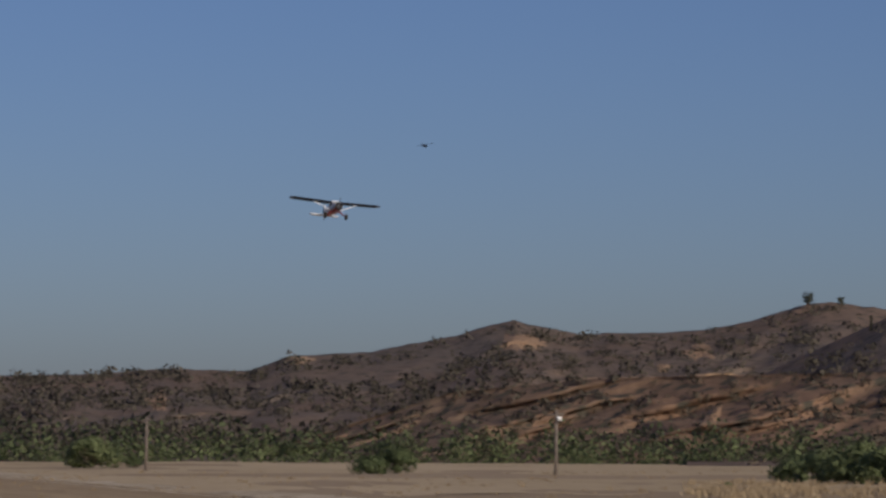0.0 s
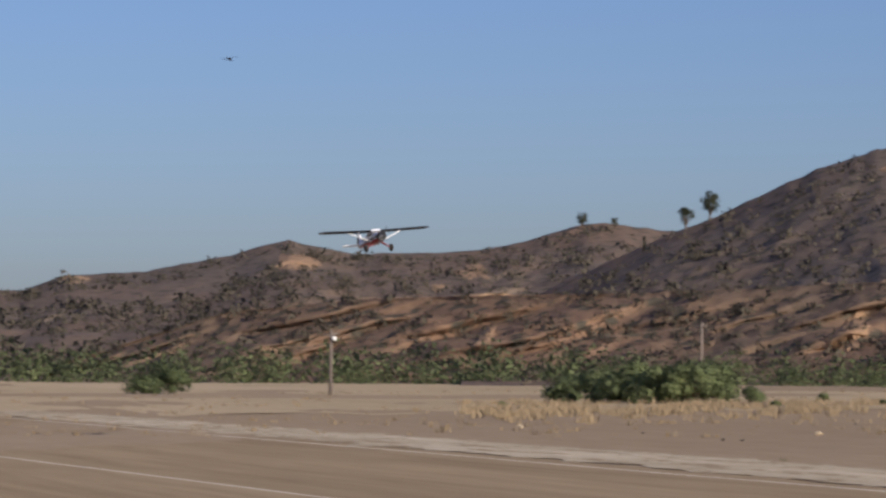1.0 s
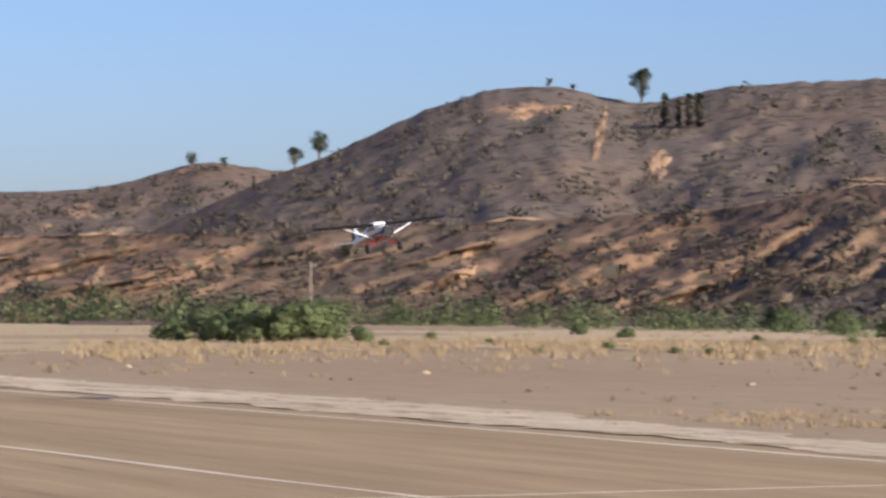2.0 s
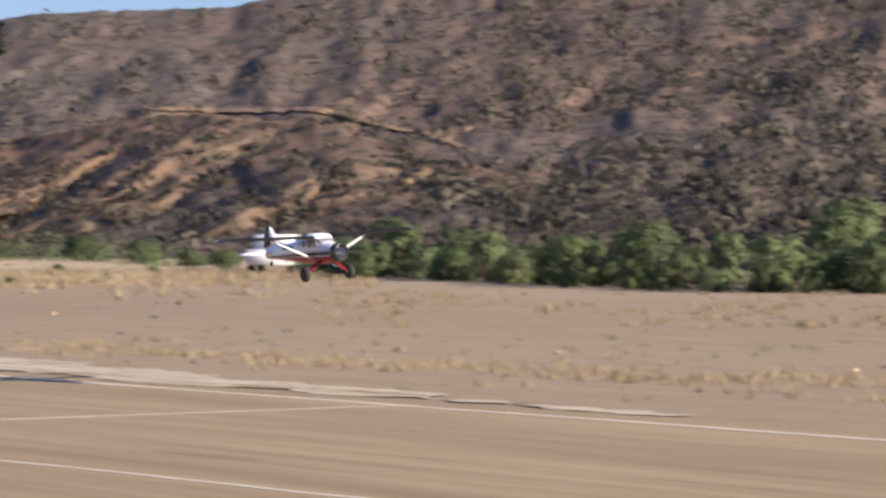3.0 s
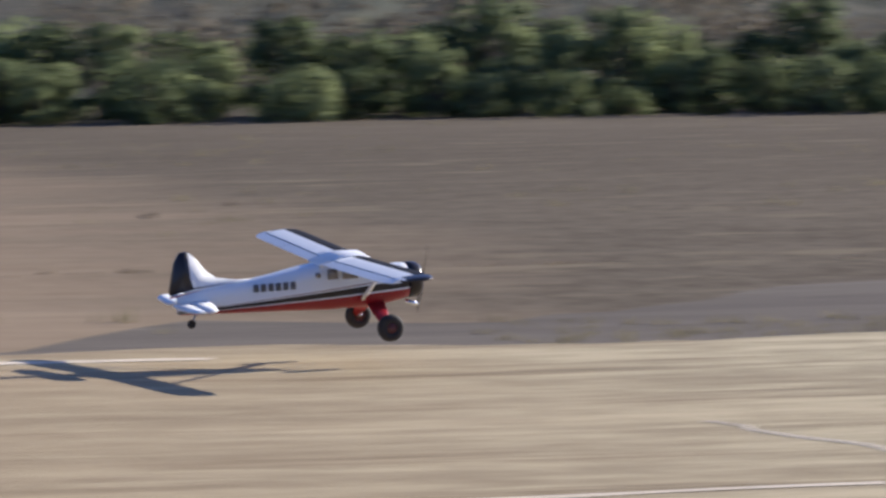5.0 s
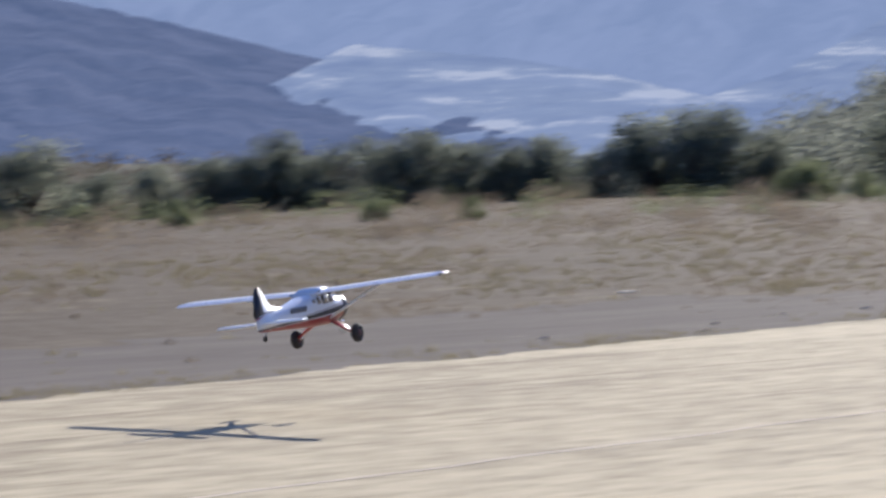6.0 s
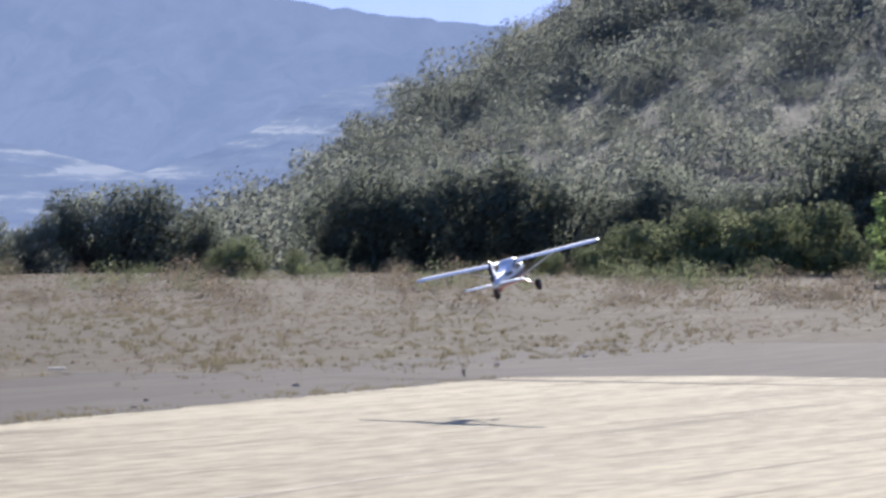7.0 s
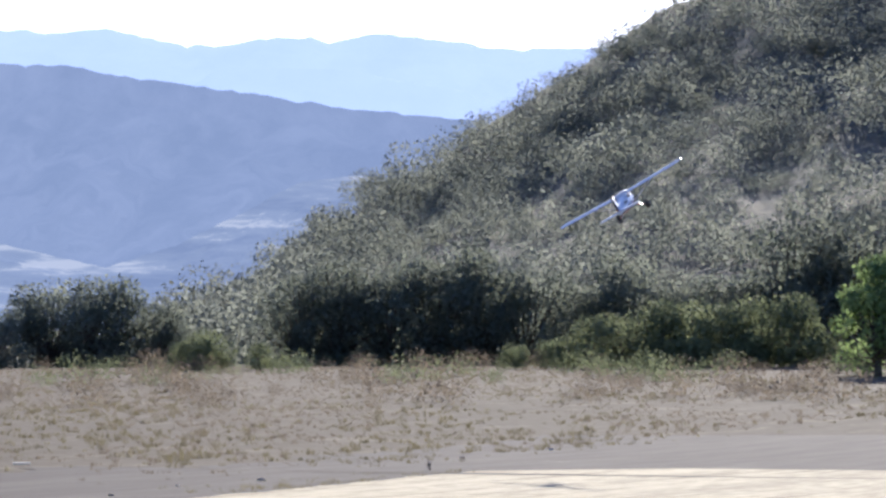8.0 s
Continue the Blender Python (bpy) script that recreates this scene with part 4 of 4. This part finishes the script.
def airfoil(y, z, le, chord, thick, n=9, tail=1.0):
    """Upper then lower outline of a wing section, leading edge to tail share."""
    up, down = [], []
    for i in range(n):
        k = (1 - math.cos(math.pi * i / (n - 1))) / 2 * tail
        th = 5 * thick * (0.2969 * math.sqrt(k) - 0.126 * k - 0.3516 * k * k + 0.2843 * k ** 3 - 0.1015 * k ** 4)
        up.append((le - k * chord, y, z + th * 1.25 * chord))
        down.append((le - k * chord, y, z - th * 0.55 * chord))
    return up + down[::-1][:-1]


def wing_stations(sign):
    out = []
    for k in list(np.linspace(0.10, 1.10, 8)) + [1.16, 1.2, 1.23, 1.25]:
        y = k * sign
        tip = 1.0 if k <= 1.10 else math.sqrt(max(0.03, 1 - ((k - 1.10) / 0.155) ** 2))
        chord = 0.30 * (0.45 + 0.55 * tip)
        out.append((y, 0.458 + 0.022 * k, 0.155 - (0.30 - chord) * 0.45, chord, 0.14 * (0.4 + 0.6 * tip)))
    return out


def wing_panel(sign, parent):
    st = wing_stations(sign)
    n = 9
    rings = [airfoil(y, z, le, c, th, n, 0.76 if 0.12 < abs(y) < 1.11 else 0.76) for y, z, le, c, th in st]
    bm = loft(rings)
    ob = part("wing_panel", bm, M_WHITE, parent)
    ob.data.materials.append(M_NAVY)
    ob.data.materials.append(M_BLACK)
    for p in ob.data.polygons:
        if abs(p.center.y) > 1.13 and (p.normal.z < 0.75 or p.center.x > -0.03):
            p.material_index = 2
        elif p.normal.z < 0.1 or p.center.x > 0.055:
            p.material_index = 1
    for name, y0, y1, gap in (("flap", 0.14, 0.66, 0.004), ("aileron", 0.67, 1.22, 0.004)):
        rings = []
        for k in np.linspace(y0, y1, 7):
            tip = 1.0 if k <= 1.10 else math.sqrt(max(0.05, 1 - ((k - 1.10) / 0.155) ** 2))
            chord = 0.30 * (0.45 + 0.55 * tip)
            z, le = 0.458 + 0.022 * k, 0.155 - (0.30 - chord) * 0.45
            x0, x1 = le - 0.765 * chord - gap, le - chord
            rings.append([(x0, k * sign, z + 0.012), (x1, k * sign, z - 0.004), (x1, k * sign, z - 0.007), (x0, k * sign, z - 0.008)])
        ob = part(name, loft(rings), M_WHITE, parent, smooth=False)
        ob.data.materials.append(M_NAVY)
        for p in ob.data.polygons:
            p.material_index = 1 if p.normal.z < 0 else 0


def slab(outline, thick, axis):
    """A thin plate with a rounded edge from an outline; axis 1: upright, 2: flat."""
    def put(p, k):
        return (p[0], k, p[1]) if axis == 1 else (p[0], p[1], k)
    bm = bmesh.new()
    cx = sum(p[0] for p in outline) / len(outline)
    cy = sum(p[1] for p in outline) / len(outline)
    rings = []
    for shrink, k in ((0.97, -thick), (1.0, -thick * 0.4), (1.0, thick * 0.4), (0.97, thick)):
        rings.append([bm.verts.new(put((cx + (p[0] - cx) * shrink, cy + (p[1] - cy) * shrink), k)) for p in outline])
    n = len(outline)
    for a, b in zip(rings, rings[1:]):
        for i in range(n):
            bm.faces.new((a[i], a[(i + 1) % n], b[(i + 1) % n], b[i]))
    bm.faces.new(rings[0][::-1])
    bm.faces.new(rings[-1])
    bmesh.ops.recalc_face_normals(bm, faces=bm.faces[:])
    return bm


def torus(center, major, minor_r, minor_w, seg=28, sub=12):
    rings = []
    for i in range(seg + 1):
        t = 2 * math.pi * i / seg
        ring = []
        for j in range(sub):
            u = 2 * math.pi * j / sub
            r = major + minor_r * math.cos(u)
            ring.append((center[0] + r * math.cos(t), center[1] + minor_w * math.sin(u), center[2] + r * math.sin(t)))
        rings.append(ring)
    return loft(rings, False)


def build_aircraft():
    top = tagged(new("model_aircraft"), "white, red and black high-wing model aircraft with big dark tyres", "model aircraft")
    body = part("fuselage", loft([
        oval(0.40, 0, 0.205, 0.408, 0.098, 2.2), oval(0.36, 0, 0.198, 0.412, 0.103, 2.4), oval(0.28, 0, 0.186, 0.408, 0.108, 2.8), oval(0.20, 0, 0.180, 0.430, 0.112, 3.2),
        oval(0.10, 0, 0.178, 0.458, 0.114, 3.8), oval(-0.10, 0, 0.180, 0.458, 0.114, 3.8), oval(-0.25, 0, 0.188, 0.440, 0.106, 3.2), oval(-0.42, 0, 0.196, 0.410, 0.090, 2.8),
        oval(-0.62, 0, 0.206, 0.382, 0.068, 2.6), oval(-0.84, 0, 0.216, 0.356, 0.040, 2.4), oval(-0.98, 0, 0.224, 0.338, 0.018, 2.2)]), M_LIVERY, top)
    part("roof_fairing", loft([oval(0.165, 0, 0.440, 0.470, 0.105, 2.6), oval(0.12, 0, 0.435, 0.502, 0.118, 2.8), oval(-0.02, 0, 0.435, 0.508, 0.118, 3.0), oval(-0.15, 0, 0.43, 0.470, 0.110, 2.6)]), M_WHITE, top)
    cowl = part("cowl", loft([oval(0.40, 0, 0.204, 0.412, 0.104, 2.0), oval(0.43, 0, 0.200, 0.414, 0.107, 2.0), oval(0.465, 0, 0.206, 0.408, 0.101, 2.0), oval(0.485, 0, 0.222, 0.392, 0.085, 2.0),
                              oval(0.480, 0, 0.232, 0.382, 0.075, 2.0), oval(0.43, 0, 0.235, 0.379, 0.072, 2.0)]), M_BLACK, top)
    for i in range(9):
        t = 2 * math.pi * i / 9
        bm = bmesh.new()
        limb(bm, Vector((0.452, 0.022 * math.cos(t), 0.307 + 0.022 * math.sin(t))), Vector((0.452, 0.068 * math.cos(t), 0.307 + 0.068 * math.sin(t))), 0.016, 0.013, 10)
        part("cylinder", bm, M_ENGINE, cowl)
        bm = bmesh.new()
        bmesh.ops.create_icosphere(bm, subdivisions=2, radius=0.009, matrix=Matrix.Translation((0.470, 0.058 * math.cos(t), 0.307 + 0.058 * math.sin(t))))
        part("rocker_cover", bm, M_CHROME, cowl)
    bm = bmesh.new()
    limb(bm, Vector((0.43, 0, 0.307)), Vector((0.495, 0, 0.307)), 0.034, 0.022, 16)
    part("crankcase", bm, M_CHROME, cowl)
    bm = bmesh.new()
    limb(bm, Vector((0.38, -0.05, 0.19)), Vector((0.45, -0.06, 0.165)), 0.014, 0.012, 8)
    part("exhaust", bm, M_CHROME, top)
    # propeller about its own hub
    prop = part("propeller", loft([oval(0.0, 0, -0.016, 0.016, 0.016, 2.0, 14), oval(0.02, 0, -0.014, 0.014, 0.014, 2.0, 14), oval(0.045, 0, -0.004, 0.004, 0.004, 2.0, 14)]), M_CHROME, top, "bright spinner with two dark blades")
    prop.location = (0.497, 0, 0.307)
    for sign in (1, -1):
        rings = []
        for k in np.linspace(0.012, 0.235, 8):
            w = 0.008 + 0.009 * math.sin(math.pi * min(1, k / 0.25) ** 0.8)
            tw = 0.9 - 2.6 * k
            u = Vector((math.sin(tw), math.cos(tw) * sign, 0)) * w
            o = Vector((0.012, 0, k * sign))
            q = Vector((0.003, 0, 0))
            rings.append([(o + u).to_tuple(), (o + q).to_tuple(), (o - u).to_tuple(), (o - q).to_tuple()])
        part("blade", loft(rings), M_BLADE, prop)
    # cabin glazing
    part("windscreen", slab([(0.205, -0.085), (0.205, 0.085), (0.135, 0.092), (0.135, -0.092)], 0.004, 2), M_PANE, top).matrix_basis = pose(0.035, 0, 0.43, 0, 0, 0) @ pose(0.17, 0, 0, 0, 48, 0) @ pose(-0.17, 0, 0)
    for sign in (1, -1):
        for name, x0, x1, z0, z1 in (("side_window", 0.10, 0.185, 0.365, 0.425), ("side_window", -0.02, 0.075, 0.36, 0.43), ("side_window", -0.11, -0.045, 0.365, 0.425)):
            o = part(name, slab([(x0, z0), (x1, z0), (x1 - 0.006, z1), (x0, z1)], 0.004, 1), M_PANE, top)
            o.location = (0, sign * 0.1135, 0)
        bm = bmesh.new()
        limb(bm, Vector((-0.165, sign * 0.100, 0.395)), Vector((-0.165, sign * 0.1145, 0.395)), 0.016, 0.016, 14)
        part("porthole", bm, M_PANE, top)
        # unreadable-by-rule registration, as plain bars
        for i in range(6):
            x = -0.30 - i * 0.043
            half = float(np.interp(x, [-0.62, -0.42, -0.25], [0.069, 0.091, 0.107]))
            o = part("marking_bar", slab([(x, 0.326), (x - 0.031, 0.326), (x - 0.031, 0.371), (x, 0.371)], 0.0015, 1), M_INK, body)
            o.location = (0, sign * (half - 0.0045), 0)
            o.matrix_basis = Matrix.Translation((x - 0.016, sign * (half + 0.000), 0)) @ pose(0, 0, 0, 0, 0, sign * 6.2) @ Matrix.Translation((-x + 0.016, 0, 0))
        # struts and undercarriage
        bm = bmesh.new()
        limb(bm, Vector((0.10, sign * 0.108, 0.235)), Vector((0.05, sign * 0.62, 0.462)), 0.012, 0.011, 8)
        part("wing_strut", bm, M_WHITE, top)
        part("gear_leg", loft([oval(0.0, 0, -0.055, 0.055, 0.012, 2.2, 14), oval(0.10, 0, -0.045, 0.045, 0.011, 2.2, 14), oval(0.21, 0, -0.026, 0.026, 0.010, 2.2, 14)]), M_RED, top).matrix_basis = \
            Matrix.Translation((0.185, sign * 0.085, 0.20)) @ pose(0, 0, 0, 0, 0, 90 * sign) @ pose(0, 0, 0, 0, 32, 0) @ pose(0, 0, 0, 90, 0, 0)
        wheel = part("wheel", torus((0.20, sign * 0.285, 0.080), 0.050, 0.030, 0.034), M_TYRE, top)
        bm = bmesh.new()
        limb(bm, Vector((0.20, sign * 0.258, 0.080)), Vector((0.20, sign * 0.312, 0.080)), 0.034, 0.030, 18)
        part("hub", bm, M_HUB, wheel, "dark red wheel hub")
        bm = bmesh.new()
        limb(bm, Vector((0.20, sign * 0.235, 0.088)), Vector((0.20, sign * 0.30, 0.080)), 0.009, 0.009, 8)
        part("axle", bm, M_CHROME, wheel)
        wing_panel(sign, top)
        part("landing_light", loft([oval(0.150, sign * 1.02, 0.476, 0.486, 0.006, 2, 8), oval(0.160, sign * 1.02, 0.478, 0.484, 0.004, 2, 8)]), M_CHROME, top)
        # tailplane
        o = part("tailplane", slab([(-0.80, sign * 0.02), (-0.835, sign * 0.30), (-0.855, sign * 0.385), (-0.885, sign * 0.40), (-0.915, sign * 0.40), (-0.915, sign * 0.02)], 0.010, 2), M_WHITE, top)
        o.location = (0, 0, 0.288)
        o = part("elevator", slab([(-0.922, sign * 0.025), (-0.922, sign * 0.40), (-0.975, sign * 0.385), (-1.01, sign * 0.30), (-1.02, sign * 0.05)], 0.007, 2), M_WHITE, top)
        o.location = (0, 0, 0.286)
    part("fin", slab([(-0.46, 0.392), (-0.62, 0.396), (-0.74, 0.418), (-0.80, 0.462), (-0.86, 0.540), (-0.90, 0.575), (-0.93, 0.575), (-0.93, 0.335), (-0.70, 0.345)], 0.010, 1), M_WHITE, top)
    part("rudder", slab([(-0.905, 0.583), (-0.955, 0.580), (-0.990, 0.52), (-1.025, 0.36), (-1.02, 0.345), (-0.88, 0.368), (-0.895, 0.42)], 0.0125, 1), M_BLACK, top, "dark rudder")
    for k, mat in ((0.0, M_RED), (0.022, M_BLACK)):
        part("tail_stripe", slab([(-0.66, 0.372 + k * 0.6), (-0.875, 0.352 + k), (-1.02, 0.330 + k * 0.6), (-1.02, 0.324 + k * 0.6), (-0.875, 0.344 + k)], 0.0115, 1), mat, top)
    tail = part("tail_wheel", torus((-0.90, 0, 0.165), 0.014, 0.012, 0.012, 18, 8), M_TYRE, top)
    bm = bmesh.new()
    limb(bm, Vector((-0.90, 0, 0.165)), Vector((-0.87, 0, 0.225)), 0.006, 0.007, 8)
    part("spring", bm, M_STEEL, tail)
    return top, prop


aircraft, propeller = build_aircraft()

# a second model, far off and high
far_model = tagged(new("distant_model_aircraft"), "tiny dark model aircraft far off in the sky", "model aircraft")
part("wing", loft([airfoil(y, 0.12, 0.1, 0.22, 0.12, 6) for y in (-0.65, -0.3, 0.3, 0.65)]), M_NAVY, far_model)
part("fuselage", loft([oval(0.35, 0, -0.06, 0.06, 0.06, 2.4, 12), oval(0.1, 0, -0.10, 0.11, 0.09, 2.6, 12), oval(-0.7, 0, -0.01, 0.05, 0.02, 2.2, 12)]), M_NAVY, far_model)
part("tailplane", slab([(-0.55, -0.25), (-0.55, 0.25), (-0.7, 0.25), (-0.7, -0.25)], 0.01, 2), M_NAVY, far_model)
part("fin", slab([(-0.5, 0.04), (-0.62, 0.2), (-0.72, 0.2), (-0.72, 0.04)], 0.01, 1), M_NAVY, far_model)

# t, picture place of the wing's middle, distance, heading, pitch, bank
FLIGHT = [
    (0.0, 592, 358, 90.0, 85, 6, -5), (0.2, 600, 383, 87.0, 85, 6, -2), (0.5, 671, 403, 82.0, 85, 6, 2.5), (1.0, 661, 408, 72.4, 86, 6, 4), (1.5, 655, 406, 63.4, 88, 6, 5.5),
    (2.0, 665, 396, 55.0, 90, 6, 6), (2.2, 672, 396, 51.2, 90, 5.5, 6),
    (3.3, 604, 442, 31.4, 91, -1.2, 2.0), (3.4, 636, 452, 29.8, 91.5, -1.2, 1.6), (3.5, 596, 447, 28.3, 92, -1.2, 1.2), (3.7, 528, 438, 25.6, 92.5, -1.0, 1.8), (4.0, 678, 447, 22.6, 93, -1.4, 1.6),
    (4.2, 641, 410, 21.4, 93.5, 1, -3),
    (5.3, 748, 475, 20.8, 82, 3.5, 5), (5.4, 757, 455, 21.4, 81.5, 3.5, 3), (5.5, 645, 446, 22.0, 82, 3, 2), (5.6, 570, 451, 23.0, 80.5, 3, 0), (5.8, 619, 482, 25.3, 78, 3, -3),
    (6.0, 548, 513, 28.3, 76, 3, -6.5), (6.2, 555, 531, 31.2, 75, 4, -8.5), (6.5, 734, 482, 36.3, 75, 5, -11), (7.0, 897, 461, 44.0, 75, 7, -12.5), (7.5, 1006, 445, 51.5, 74, 9, -19),
    (8.0, 1098, 343, 60.0, 72, 12, -29),
]


def motions():
    rows = []
    for (t, px, py, r, heading, pitch, bank), (tc, az, level, roll) in zip(FLIGHT, PAN):
        half = Vector(((px - 784) / REACH, (441 - py) / REACH, -1)).normalized()
        m = aim(az, level, roll)
        place = m.translation + (m.to_3x3() @ half) * r
        turn = pose(0, 0, 0, 0, 0, 90 - heading) @ pose(0, 0, 0, 0, -pitch, 0) @ pose(0, 0, 0, bank, 0, 0)
        rows.append((t, Matrix.Translation(place) @ turn @ Matrix.Translation((0, 0, -0.49))))
    walk(aircraft, rows)
    walk(propeller, [(i / FPS, pose(0.497, 0, 0.307, 83.0 * i, 0, 0)) for i in range(241)])
    far = [(0.0, -76.4, 0.0880), (0.5, -76.1, 0.0858), (1.0, -75.9, 0.0897), (1.5, -75.8, 0.0920), (2.5, -75.5, 0.097), (8.0, -74.0, 0.125)]
    walk(far_model, [(t, Matrix.Translation(bearing(az, 250.0, EYE.z + 250.0 * el)) @ pose(0, 0, 0, -6, -4, 150)) for t, az, el in far])


motions()
